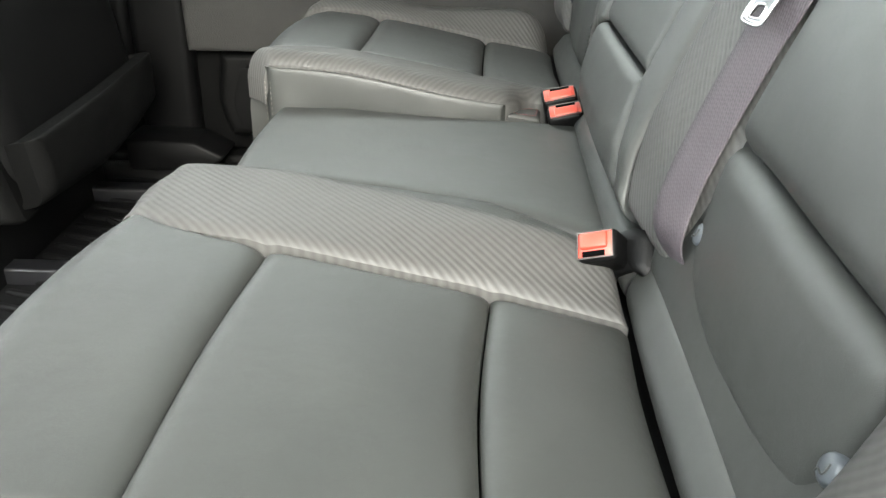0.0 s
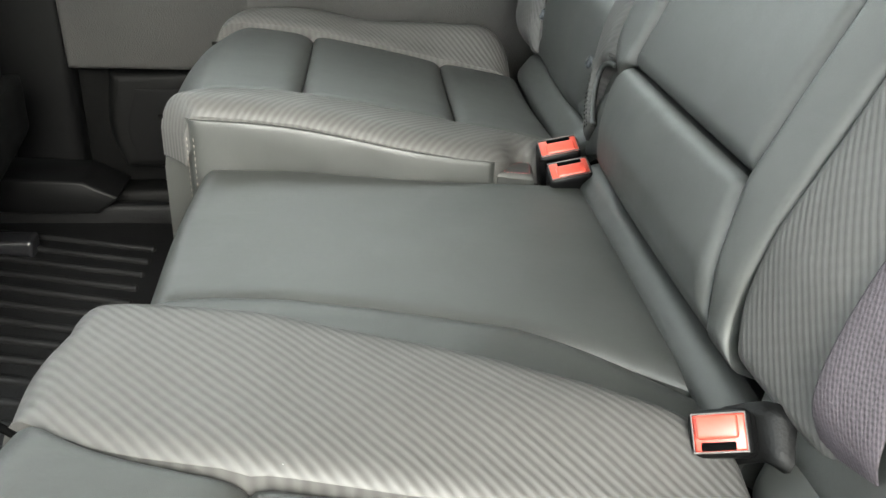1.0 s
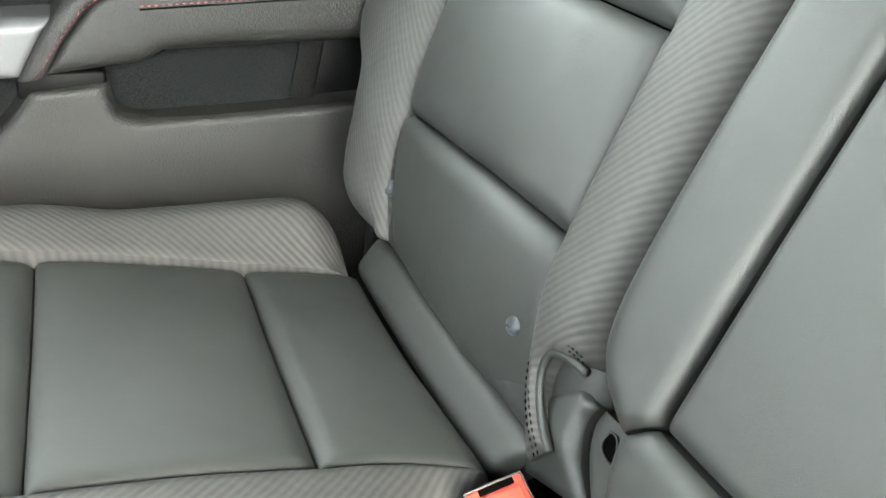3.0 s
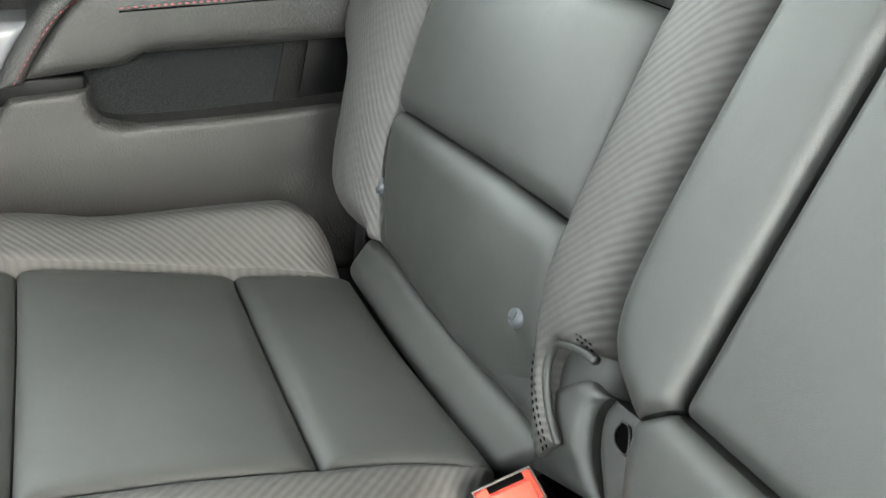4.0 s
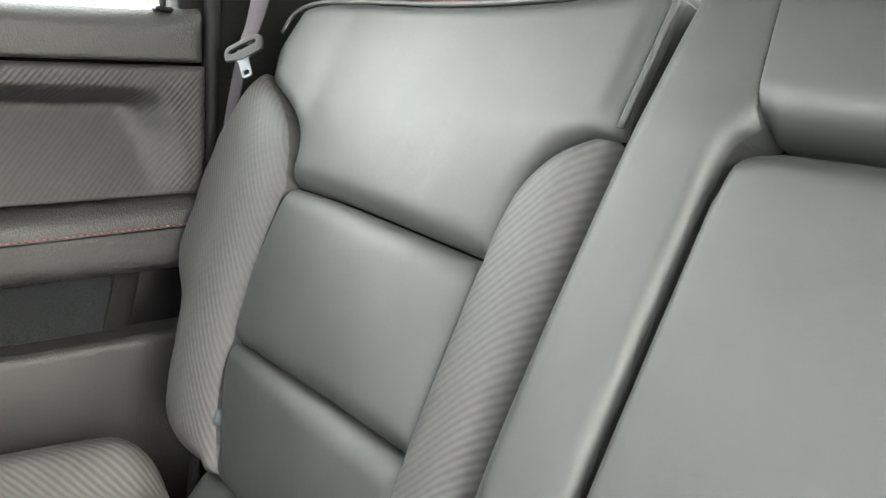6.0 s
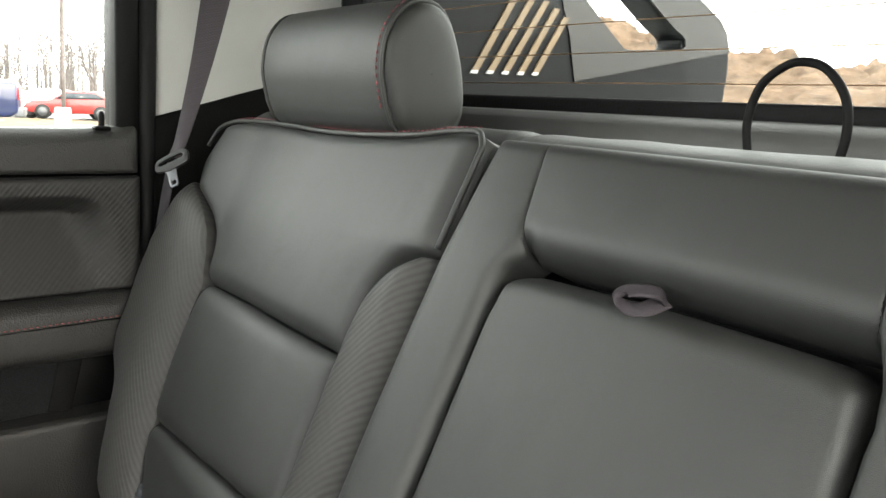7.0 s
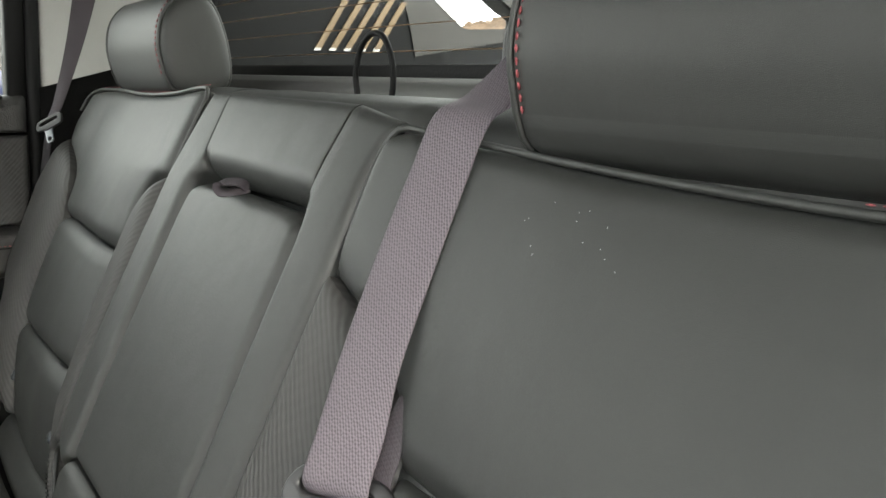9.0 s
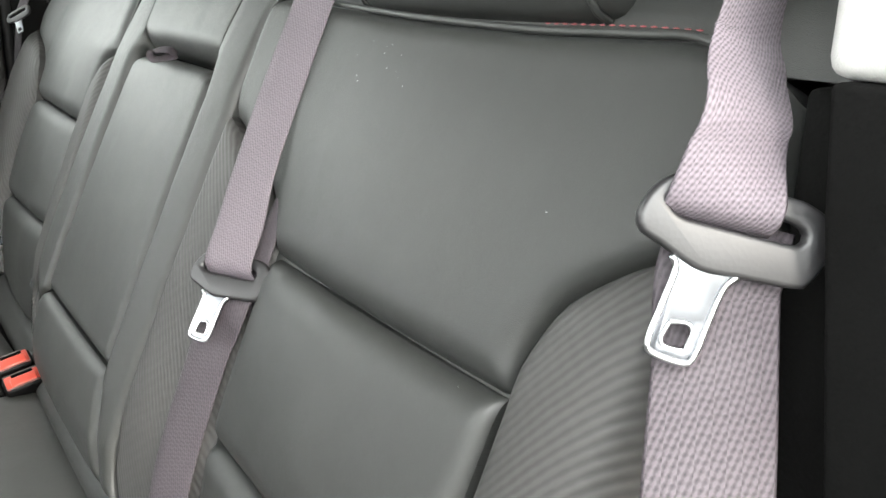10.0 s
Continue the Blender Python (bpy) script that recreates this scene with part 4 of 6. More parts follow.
def marker(parent, u, v, h):
    """A round child-seat anchor marker with a raised emblem."""
    prof = [(0.0, 0.004), (0.005, 0.0038), (0.0072, 0.003), (0.0085, 0.0012), (0.009, -0.002), (0.009, -0.012)]
    verts, faces = [], []
    for r, z in prof:
        for j in range(20):
            w = 2 * math.pi * j / 20
            verts.append(BACK.at(u + r * math.cos(w), v + r * math.sin(w), h + z))
    for i in range(len(prof) - 1):
        for j in range(20):
            faces.append((i * 20 + j, (i + 1) * 20 + j, (i + 1) * 20 + (j + 1) % 20, i * 20 + (j + 1) % 20))
    b = put("anchor_marker", mesh_from("marker", verts, faces), M_BUTTON, parent, "round grey child-seat anchor marker")
    put("emblem", tube([tuple(BACK.at(u + x, v + z, h + 0.0042)) for x, z in ((-0.002, 0.004), (-0.0025, 0.0), (-0.001, -0.003), (0.003, -0.003), (0.0035, -0.005))], 0.0006, 5, n=14), M_LEATHER_SIDE, b)


# seat backs: the wide one carries the near place and the middle, the narrow one the far place
wide_back = tagged(thing("rear_seat", (0.0, -0.25, 0.35)), "wide black leather rear seat back with folding centre armrest", "rear seat", group="rear seat backs")
back_parts(wide_back, -1)
narrow_back = tagged(thing("rear_seat", (0.0, 0.46, 0.35)), "narrow black leather rear seat back beside the far door", "rear seat", group="rear seat backs")
back_parts(narrow_back, 1)


def h_mid(u, v):
    """The armrest stands forward of the outer backs, more so towards its foot."""
    return float(np.interp(v, (0.0, 0.03, 0.07, 0.13, 0.28, 0.43, 0.54), (-0.014, 0.002, 0.014, 0.019, 0.012, 0.004, -0.010)))


def h_strip(u, v):
    """From the armrest's edge the side strips fall back to the outer backs."""
    k = min(1.0, max(0.0, (abs(u) - 0.140) / 0.050))
    outer = float(np.interp(v, (0.0, 0.03, 0.08, 0.20, 0.44, 0.50, 0.54), (-0.014, -0.002, 0.008, 0.007, -0.001, -0.008, -0.015)))
    return (h_mid(u, v) + 0.002) * (1 - k) + outer * k


# middle of the wide back
STRIP_SIDE = [([(0.131, 0.133), (0.132, 0.25), (0.133, 0.408)], 0.010, 0.010), ([(0.133, 0.408), (0.130, 0.428), (0.119, 0.441)], 0.010, 0.010), ([(0.119, 0.441), (0.127, 0.468), (0.140, 0.526)], 0.004, 0.0025)]
STRIP_SIDE_NEAR = [([(0.140, 0.136), (0.137, 0.25), (0.134, 0.405)], 0.010, 0.010), ([(0.134, 0.405), (0.132, 0.424), (0.126, 0.438)], 0.010, 0.010), ([(0.126, 0.438), (0.122, 0.468), (0.126, 0.524)], 0.004, 0.0025)]
put("side_strip", panel(BACK, ([(0.131, 0.133), (0.145, 0.119), (0.157, 0.107)], 0.008, 0.006), ([(0.157, 0.107), (0.172, 0.116), (0.188, 0.127), (0.202, 0.148), (0.209, 0.19), (0.211, 0.30), (0.207, 0.526)], 0.024, 0.024), ([(0.140, 0.526), (0.207, 0.526)], 0.012, 0.006), STRIP_SIDE, lambda u, v: h_mid(u, v) + 0.002, 0.004, (24, 64), seed=21, inset=0.0003), M_LEATHER, wide_back, "smooth leather strip beside the armrest")
put("side_strip", panel(BACK, ([(0.172, 0.026), (0.205, 0.026)], 0.016, 0.012), ([(0.205, 0.026), (0.186, 0.075), (0.186, 0.30), (0.186, 0.395), (0.185, 0.44), (0.183, 0.475), (0.186, 0.497), (0.194, 0.514)], 0.008, 0.005), ([(0.126, 0.524), (0.194, 0.514)], 0.012, 0.006), [([(0.172, 0.026), (0.158, 0.07), (0.140, 0.136)], 0.010, 0.006)] + STRIP_SIDE_NEAR, h_strip, 0.003, (24, 72), s=-1, seed=22, inset=0.0003), M_LEATHER, wide_back, "smooth leather strip beside the armrest")
put("headrest_pad", panel(BACK, [([(-0.126, 0.438), (-0.114, 0.4365), (0, 0.4375), (0.108, 0.4375), (0.119, 0.441)], 0.026, 0.027)], ([(0.119, 0.441), (0.127, 0.468), (0.140, 0.526)], 0.004, 0.0), ([(-0.126, 0.524), (0.140, 0.526)], 0.012, 0.006), ([(-0.126, 0.438), (-0.122, 0.468), (-0.126, 0.524)], 0.004, 0.0), lambda u, v: h_mid(u, v) + 0.0025, 0.003, (48, 36), seed=25, inset=0.0003), M_LEATHER, wide_back, "padded leather head pad above the armrest")
arm = put("armrest", panel(BACK, ([(-0.138, 0.135), (0.129, 0.132)], 0.014, 0.012), [([(0.129, 0.132), (0.130, 0.25), (0.131, 0.402)], 0.012, 0.014), ([(0.131, 0.402), (0.126, 0.422), (0.108, 0.431)], 0.014, 0.016)], ([(-0.112, 0.430), (0, 0.4325), (0.108, 0.431)], 0.014, 0.016),
    [([(-0.138, 0.135), (-0.135, 0.25), (-0.132, 0.403)], 0.012, 0.014), ([(-0.132, 0.403), (-0.128, 0.422), (-0.112, 0.430)], 0.014, 0.016)], h_mid, 0.006, (44, 50), seed=27), M_LEATHER, wide_back, "folded-up leather armrest with a pull strap")
put("lower_pad", panel(BACK, ([(-0.170, 0.028), (0, 0.027), (0.130, 0.028)], 0.022, 0.014), ([(0.130, 0.028), (0.137, 0.051), (0.145, 0.072), (0.154, 0.092), (0.1565, 0.1045)], 0.02, 0.022), [([(-0.139, 0.1335), (0, 0.132), (0.1305, 0.1310)], 0.012, 0.009), ([(0.1305, 0.1310), (0.1445, 0.1175), (0.1565, 0.1045)], 0.008, 0.006)], ([(-0.170, 0.028), (-0.157, 0.07), (-0.139, 0.1335)], 0.012, 0.008), lambda u, v: h_mid(u, v), 0.008, (48, 30), seed=29), M_LEATHER, wide_back, "leather pad under the armrest")
shell = rbox((0.085, 0.42, 0.475), 0.022, 4)
shell.transform(Matrix(((BACK.n[0], 0, BACK.v[0], 0), (0, 1, 0, 0), (BACK.n[2], 0, BACK.v[2], 0), (0, 0, 0, 1))))
shell.transform(Matrix.Translation(BACK.at(-0.005, 0.262, -0.095)))
part("back_shell", shell, M_BLACK, wide_back, "black back shell")


def top_cap(parent, u0, u1, seed):
    """The rounded top of a back, running rearward behind the piping."""
    prof = curve([(-0.019, 0.490), (-0.0165, 0.514), (-0.0175, 0.5235), (-0.025, 0.5320), (-0.050, 0.5470), (-0.078, 0.5545), (-0.094, 0.552), (-0.103, 0.540), (-0.106, 0.500), (-0.106, 0.20)], 44)
    us = np.linspace(u0, u1, 60)
    verts, uvs, faces = [], [], []
    k = len(prof)
    dist = np.concatenate([[0], np.cumsum(np.linalg.norm(np.diff(prof, axis=0), axis=1))])
    for u in us:
        end = max(0.0, 1 - min(u - u0, u1 - u) / 0.02) ** 2
        for (h, v), d in zip(prof, dist):
            sag = 0.0015 * noise.noise((u * 16, d * 30, seed)) - 0.010 * end
            back = 0.012 * (min(1.0, max(0.0, (abs(u) - 0.198) / 0.02)) if h > -0.05 else 0.0) * max(0.0, (h + 0.05) / 0.033)
            verts.append(BACK.at(u, v + (sag if v > 0.51 else 0) - 0.25 * back, h - 0.003 * end - back))
            uvs.append((u, d))
    for i in range(len(us) - 1):
        faces += [(i * k + j, i * k + j + 1, (i + 1) * k + j + 1, (i + 1) * k + j) for j in range(k - 1)]
    return put("top_roll", mesh_from("top_roll", verts, faces, uvs), M_LEATHER_SIDE, parent, "padded vinyl top running back from the piping")


top_cap(wide_back, -0.738, 0.208, 71)
top_cap(narrow_back, 0.213, 0.738, 72)
for line in (((0.1215, 0.450), (0.1280, 0.470), (0.1345, 0.50), (0.1385, 0.518)), ((-0.1255, 0.445), (-0.1215, 0.468), (-0.1235, 0.495), (-0.1255, 0.515))):
    put("seam_stitching", stitches([tuple(BACK.at(u, v, h_mid(u, v) + 0.0022)) for u, v in line], 0.002, 0.0018, 0.00022), M_DARK_THREAD, wide_back)
put("seam_backing", panel(BACK, ([(-0.262, 0.372), (-0.196, 0.372)], 0.004, 0.0), ([(-0.196, 0.372), (-0.196, 0.44)], 0.004, 0.0), ([(-0.262, 0.44), (-0.196, 0.44)], 0.004, 0.0), ([(-0.262, 0.372), (-0.262, 0.44)], 0.004, 0.0), lambda u, v: -0.0125, 0.0, (10, 10), skirt=0.004), M_LEATHER, wide_back)
# pull strap on the armrest
def strap_at(q):
    return BACK.at(q[0], q[1], q[2])


STRAP_WAY = BACK.u * 0.55 + BACK.v * 0.62 - BACK.n * 0.35
strap_line = [strap_at(q) + STRAP_WAY * 0.0055 for q in [(-0.0109, 0.432, 0.004), (-0.0106, 0.4342, 0.012), (0.0002, 0.4319, 0.018), (0.0047, 0.428, 0.022), (0.0025, 0.4236, 0.024), (-0.0033, 0.4207, 0.022), (-0.0101, 0.4233, 0.017), (-0.0109, 0.432, 0.004)]]
put("pull_strap", ribbon(strap_line, [STRAP_WAY] * len(strap_line), 0.011, 0.0014, 80), M_BELT_SHADED, arm, "dark webbing pull loop")
# pass-through behind the far buckles: hem, stitching and the vinyl flap under it
put("hem", tube([tuple(BACK.at(u, v, h_bolster_in(u, v) - 0.006)) for u, v in HEM], 0.0032, 8, n=60), M_LEATHER_SIDE, narrow_back, "rolled leather hem of the belt opening")
for off in (0.0055, 0.0085):
    put("stitching", stitches([tuple(BACK.at(u + off * a, v + off * b, h_bolster_in(u, v) - 0.002 + off * 0.3)) for (u, v), (a, b) in zip(HEM, ((0.4, -0.9), (0.7, -0.7), (0.9, -0.3), (1, 0.1), (0.7, 0.7), (0.2, 1), (0, 1)))], 0.003, 0.0022, 0.0006), M_DARK_THREAD, narrow_back)
put("inner_flap", panel(BACK, ([(0.181, 0.030), (0.262, 0.0)], 0.01, 0.004), ([(0.262, 0.0), (0.268, 0.05), (0.256, 0.072)], 0.008, 0.004), ([(0.214, 0.090), (0.232, 0.094), (0.256, 0.072)], 0.010, 0.008), ([(0.181, 0.030), (0.196, 0.045), (0.204, 0.054), (0.211, 0.064), (0.216, 0.077), (0.214, 0.090)], 0.012, 0.008), lambda u, v: -0.022 - 0.020 * max(0, (0.05 - v) / 0.06), 0.003, (24, 30), skirt=0.02, seed=61), M_LEATHER_SIDE, narrow_back, "smooth vinyl flap in the belt opening")

GROOVE = [(0.1796, 0.03), (0.1947, 0.0449), (0.2033, 0.0538), (0.2104, 0.0639), (0.2151, 0.0775), (0.2134, 0.0896)]
HOLE = [(0.1967, 0.0841), (0.1984, 0.0759), (0.1947, 0.0702), (0.1832, 0.0686), (0.1824, 0.0749), (0.1894, 0.0844)]
put("flap_edge", panel(BACK, ([(0.135, 0.030), GROOVE[0]], 0.004, 0.0), (GROOVE, 0.006, 0.004), ([(0.165, 0.094), GROOVE[-1]], 0.004, 0.0), ([(0.135, 0.030), (0.165, 0.094)], 0.004, 0.0), lambda u, v: -0.032, 0.001, (16, 30), skirt=0.012, seed=62), M_LEATHER_SIDE, narrow_back, "vinyl edge of the belt opening with a hole")
part("flap_hole", prism(curve([tuple(q) for q in HOLE] + [tuple(HOLE[0])], 24)[:-1].tolist(), -0.0325, -0.0302, 0.0, "back"), M_DARK_THREAD, narrow_back, "black hole in the vinyl edge", smooth=False)
put("hole_rim", tube([tuple(BACK.at(u, v, -0.0296)) for u, v in HOLE + HOLE[:1]], 0.0008, 6, n=40), M_LEATHER_SIDE, narrow_back)

# ---- head restraints ----
def head_restraint(s, label):
    drop = 0.0 if s > 0 else 0.018
    prof = np.array([(0.152, 0.862), (0.145, 0.898), (0.152, 0.935), (0.177, 0.960), (0.210, 0.954), (0.230, 0.912), (0.237, 0.862), (0.224, 0.839), (0.198, 0.831), (0.164, 0.841), (0.152, 0.862)])
    loop = curve(prof - (0.0, drop), 45)[:-1]
    mid = loop.mean(0)
    ob = tagged(thing("head_restraint", (0.19, s * 0.50, 0.83)), label, "headrest", group="rear head restraints")
    k = len(loop)

    def loft(stations, name, material, text=""):
        verts, faces, uvs = [], [], []
        around = np.concatenate([[0], np.cumsum(np.linalg.norm(np.diff(np.vstack([loop, loop[:1]]), axis=0), axis=1))])
        for y, g in stations:
            for j, p in enumerate(loop):
                q = mid + (p - mid) * g
                verts.append((q[0], s * y, q[1]))
                uvs.append((y, around[j]))
        for i in range(len(stations) - 1):
            for j in range(k):
                j2 = (j + 1) % k
                f = (i * k + j, i * k + j2, (i + 1) * k + j2, (i + 1) * k + j)
                faces.append(f if s * (stations[-1][0] - stations[0][0]) > 0 else f[::-1])
        return put(name, mesh_from(name, verts, faces, uvs), material, ob, text)
    y0, y1 = (0.350, 0.600) if s > 0 else (0.330, 0.572)
    loft([(y0, 0.955), (y0 + 0.004, 0.985), (y0 + 0.012, 1.0)] + [(y0 + 0.012 + (y1 - y0 - 0.024) * q / 10, 1.0 + 0.012 * math.sin(math.pi * q / 10)) for q in range(1, 10)] + [(y1 - 0.012, 1.0), (y1 - 0.004, 0.985), (y1, 0.955)], "cushion", M_LEATHER, "smooth black leather cushion")
    for a, d in ((y0, -1), (y1, 1)):
        loft([(a - d * 0.006, 0.90), (a + d * 0.000, 0.945), (a + d * 0.006, 0.935), (a + d * 0.0105, 0.89), (a + d * 0.0135, 0.80), (a + d * 0.0150, 0.65), (a + d * 0.0158, 0.45), (a + d * 0.0162, 0.25), (a + d * 0.0163, 0.01)], "end_panel", M_LEATHER_END, "rounded leather end panel")
        line = [(mid[0] + (p[0] - mid[0]) * 0.965, s * (a + d * 0.002), mid[1] + (p[1] - mid[1]) * 0.965) for p in np.vstack([loop, loop[:1]])]
        put("piping", tube(line, 0.0024, 8, closed=True, smooth_line=False), M_LEATHER_SIDE, ob)
        arc = loop[:26]
        if s > 0 and d > 0:
            continue
        put("red_stitching", stitches([(mid[0] + (p[0] - mid[0]) * 1.006, s * (a - d * 0.0055), mid[1] + (p[1] - mid[1]) * 1.008) for p in arc], 0.0046, 0.0022, 0.0007), M_RED_THREAD, ob, "red stitching")
    for y in (0.44, 0.56):
        put("post", tube([(0.222, s * y, 0.74), (0.215, s * y, 0.85)], 0.005, 12, n=4), M_STEEL_BLACK, ob)
    return ob


head_restraint(1, "black leather head restraint with red stitching over the narrow seat")
head_restraint(-1, "black leather head restraint with red stitching over the wide seat")

# ---- cushions ----
FAR_IC_BACK, FAR_IC_MID, FAR_IC_FRONT = [(0.262, 0.028), (0.276, 0.09), (0.280, 0.149)], [(0.280, 0.149), (0.281, 0.23), (0.275, 0.326)], [(0.275, 0.326), (0.262, 0.40), (0.236, 0.470)]
NEAR_IC_BACK, NEAR_IC_MID, NEAR_IC_FRONT = [(0.326, 0.030), (0.318, 0.09), (0.311, 0.139)], [(0.311, 0.139), (0.310, 0.23), (0.306, 0.316)], [(0.306, 0.316), (0.284, 0.40), (0.240, 0.470)]
OC_BACK, OC_MID, OC_FRONT = [(0.582, 0.028), (0.588, 0.09), (0.592, 0.143)], [(0.592, 0.143), (0.597, 0.23), (0.600, 0.326)], [(0.600, 0.326), (0.606, 0.40), (0.596, 0.470)]
ALL_CB, ALL_CF = [(0.300, 0.143), (0.45, 0.147), (0.592, 0.143)], [(0.295, 0.321), (0.45, 0.325), (0.600, 0.326)]
ALL_REAR_E = [(0.285, 0.028), (0.43, 0.034), (0.582, 0.028)]
ALL_FRONT_E = [(0.240, 0.470), (0.35, 0.488), (0.48, 0.489), (0.596, 0.470)]


def h_far(u, v):
    """The narrow cushion lies a little higher on its inner side."""
    return h_seat(u, v) + float(np.interp(u, (0.28, 0.60), (0.013, -0.003)))


def h_outer(u, v):
    """Outer cushion bolster: level with the pads at its seam, swelling outward."""
    seam = float(np.interp(v, (0.028, 0.143, 0.326, 0.470), (0.582, 0.592, 0.600, 0.596)))
    k = min(1.0, max(0.0, (u - seam) / 0.055))
    return h_seat(u, v) + 0.005 + (max(h_seat(u, v) + 0.010, 0.392) - h_seat(u, v)) * k * k * (3 - 2 * k)


def cushion_parts(parent, s):
    IC_BACK, IC_MID, IC_FRONT = (FAR_IC_BACK, FAR_IC_MID, FAR_IC_FRONT) if s > 0 else (NEAR_IC_BACK, NEAR_IC_MID, NEAR_IC_FRONT)
    CB, REAR_E, CF, FRONT_E = [IC_MID[0]] + ALL_CB[1:], [IC_BACK[0]] + ALL_REAR_E[1:], [IC_FRONT[0]] + ALL_CF[1:], [IC_FRONT[-1]] + ALL_FRONT_E[1:]
    h_top = h_far if s > 0 else h_seat
    put("rear_pad", panel(SEAT, (REAR_E, 0.018, 0.010), (OC_BACK, 0.012, 0.006), (CB, 0.018, 0.008), (IC_BACK, 0.012, 0.006), h_top, 0.006, s=s, seed=31 + s), M_LEATHER, parent, "smooth leather rear pad")
    put("middle_pad", panel(SEAT, (CB, 0.018, 0.008), (OC_MID, 0.014, 0.007), (CF, 0.020, 0.009), (IC_MID, 0.014, 0.007), h_top, 0.007, s=s, seed=34 + s), M_LEATHER, parent, "smooth leather middle pad")
    put("front_pad", panel(SEAT, (CF, 0.030, 0.011), (OC_FRONT, 0.014, 0.007), (FRONT_E, 0.060, 0.075), (IC_FRONT, 0.014, 0.007), h_top, 0.006, (40, 44), skirt=0.12, s=s, seed=37 + s), M_LEATHER, parent, "smooth leather front pad")
    put("outer_bolster", panel(SEAT, ([(0.582, 0.028), (0.60, 0.030)], 0.01, 0.006), [([(0.60, 0.030), (0.625, 0.034), (0.672, 0.046), (0.694, 0.078), (0.700, 0.20), (0.708, 0.30), (0.704, 0.36), (0.682, 0.42), (0.635, 0.468)], 0.045, 0.045)], ([(0.596, 0.470), (0.630, 0.468)], 0.03, 0.05), [(OC_BACK, 0.014, 0.007), (OC_MID, 0.014, 0.007), (OC_FRONT, 0.014, 0.007)], h_outer, 0.004, (28, 64), skirt=0.12, s=s, seed=41), M_RIB_CUSHION if s > 0 else M_RIB_CUSHION_MIRRORED, parent, "ribbed cloth outer bolster")
    roll_f = Frame((-0.024, 0, 0.340), (0, 1, 0), (0.60, 0, 0.80), (-0.80, 0, 0.60))
    put("rear_roll", panel(roll_f, ([(0.270, -0.010), (0.43, -0.012), (0.600, -0.010)], 0.022, 0.020), ([(0.600, -0.010), (0.600, 0.050)], 0.012, 0.012), ([(0.240, 0.052), (0.600, 0.050)], 0.020, 0.024), ([(0.270, -0.010), (0.240, 0.052)], 0.012, 0.012), lambda u, v: 0.004, 0.006, (40, 24), skirt=0.02, s=s, seed=44), M_LEATHER, parent, "leather roll along the crease")
    for pts in (list(IC_BACK) + IC_MID[1:] + IC_FRONT[1:], OC_BACK + OC_MID[1:] + OC_FRONT[1:], CB, CF):
        put("seam", tube([tuple(SEAT.at(s * u, v, h_top(u, v) - 0.020)) for u, v in pts], 0.0024, 6, n=60), M_DARK_THREAD, parent)


narrow_seat = tagged(thing("bench_cushion", (-0.22, 0.45, 0.20)), "narrow black leather seat cushion with ribbed bolsters", "seat cushion", group="rear seat cushions")
cushion_parts(narrow_seat, 1)
FI_EDGE = [(0.240, 0.045), (0.236, 0.085), (0.196, 0.115), (0.188, 0.20), (0.196, 0.28), (0.203, 0.36), (0.205, 0.440)]
put("inner_bolster", panel(SEAT, ([(0.240, 0.045), (0.262, 0.028)], 0.014, 0.012), [(FAR_IC_BACK, 0.016, 0.010), (FAR_IC_MID, 0.018, 0.010), (FAR_IC_FRONT, 0.012, 0.008)], ([(0.205, 0.440), (0.236, 0.470)], 0.02, 0.04), (FI_EDGE, 0.030, 0.016), lambda u, v: h_far(u, v) + 0.004, 0.004, (28, 64), skirt=0.030, seed=47), M_RIB_CUSHION_MIRRORED, narrow_seat, "ribbed cloth inner bolster")
put("buckle_flap", panel(SEAT, ([(0.203, 0.070), (0.244, 0.066)], 0.006, 0.006), ([(0.244, 0.066), (0.240, 0.087)], 0.004, 0.003), ([(0.197, 0.114), (0.222, 0.102), (0.240, 0.087)], 0.004, 0.003), ([(0.203, 0.070), (0.197, 0.114)], 0.006, 0.008), lambda u, v: h_seat(u, v) - 0.006, 0.001, (18, 14), skirt=0.03, seed=63), M_LEATHER_SIDE, narrow_seat, "stitched vinyl flap beside the buckles")
put("flap_stitching", stitches([tuple(SEAT.at(u, v, h_seat(u, v) - 0.0052)) for u, v in ((0.207, 0.076), (0.239, 0.072), (0.235, 0.084), (0.203, 0.105), (0.207, 0.078))], 0.0025, 0.002, 0.0004), M_RED_THREAD, narrow_seat)
side_f = Frame((0, 0.200, 0), (-1, 0, 0), (0, 0, 1), (0, -1, 0))
put("side_wall", panel(side_f, ([(0.115, 0.23), (0.438, 0.23)], 0.02, 0.01), ([(0.438, 0.23), (0.442, 0.404)], 0.018, 0.02), ([(0.115, 0.362), (0.22, 0.380), (0.33, 0.399), (0.442, 0.407)], 0.008, 0.003), ([(0.115, 0.23), (0.115, 0.362)], 0.01, 0.01), lambda u, v: 0.204 - float(np.interp(u, (0.115, 0.20, 0.28, 0.36, 0.44), (0.196, 0.188, 0.196, 0.203, 0.205))), 0.002, (50, 24), skirt=0.03, seed=48, lumps=0.003), M_LEATHER_SIDE, narrow_seat, "smooth vinyl side wall")
for off in (0.0, 0.007):
    put("stitching", stitches([(-0.436 + off, 0.199 - 0.3 * off, z) for z in (0.385, 0.36, 0.33, 0.30, 0.26)], 0.004, 0.003, 0.0005), M_PALE_THREAD, narrow_seat, "pale double stitching at the front corner")
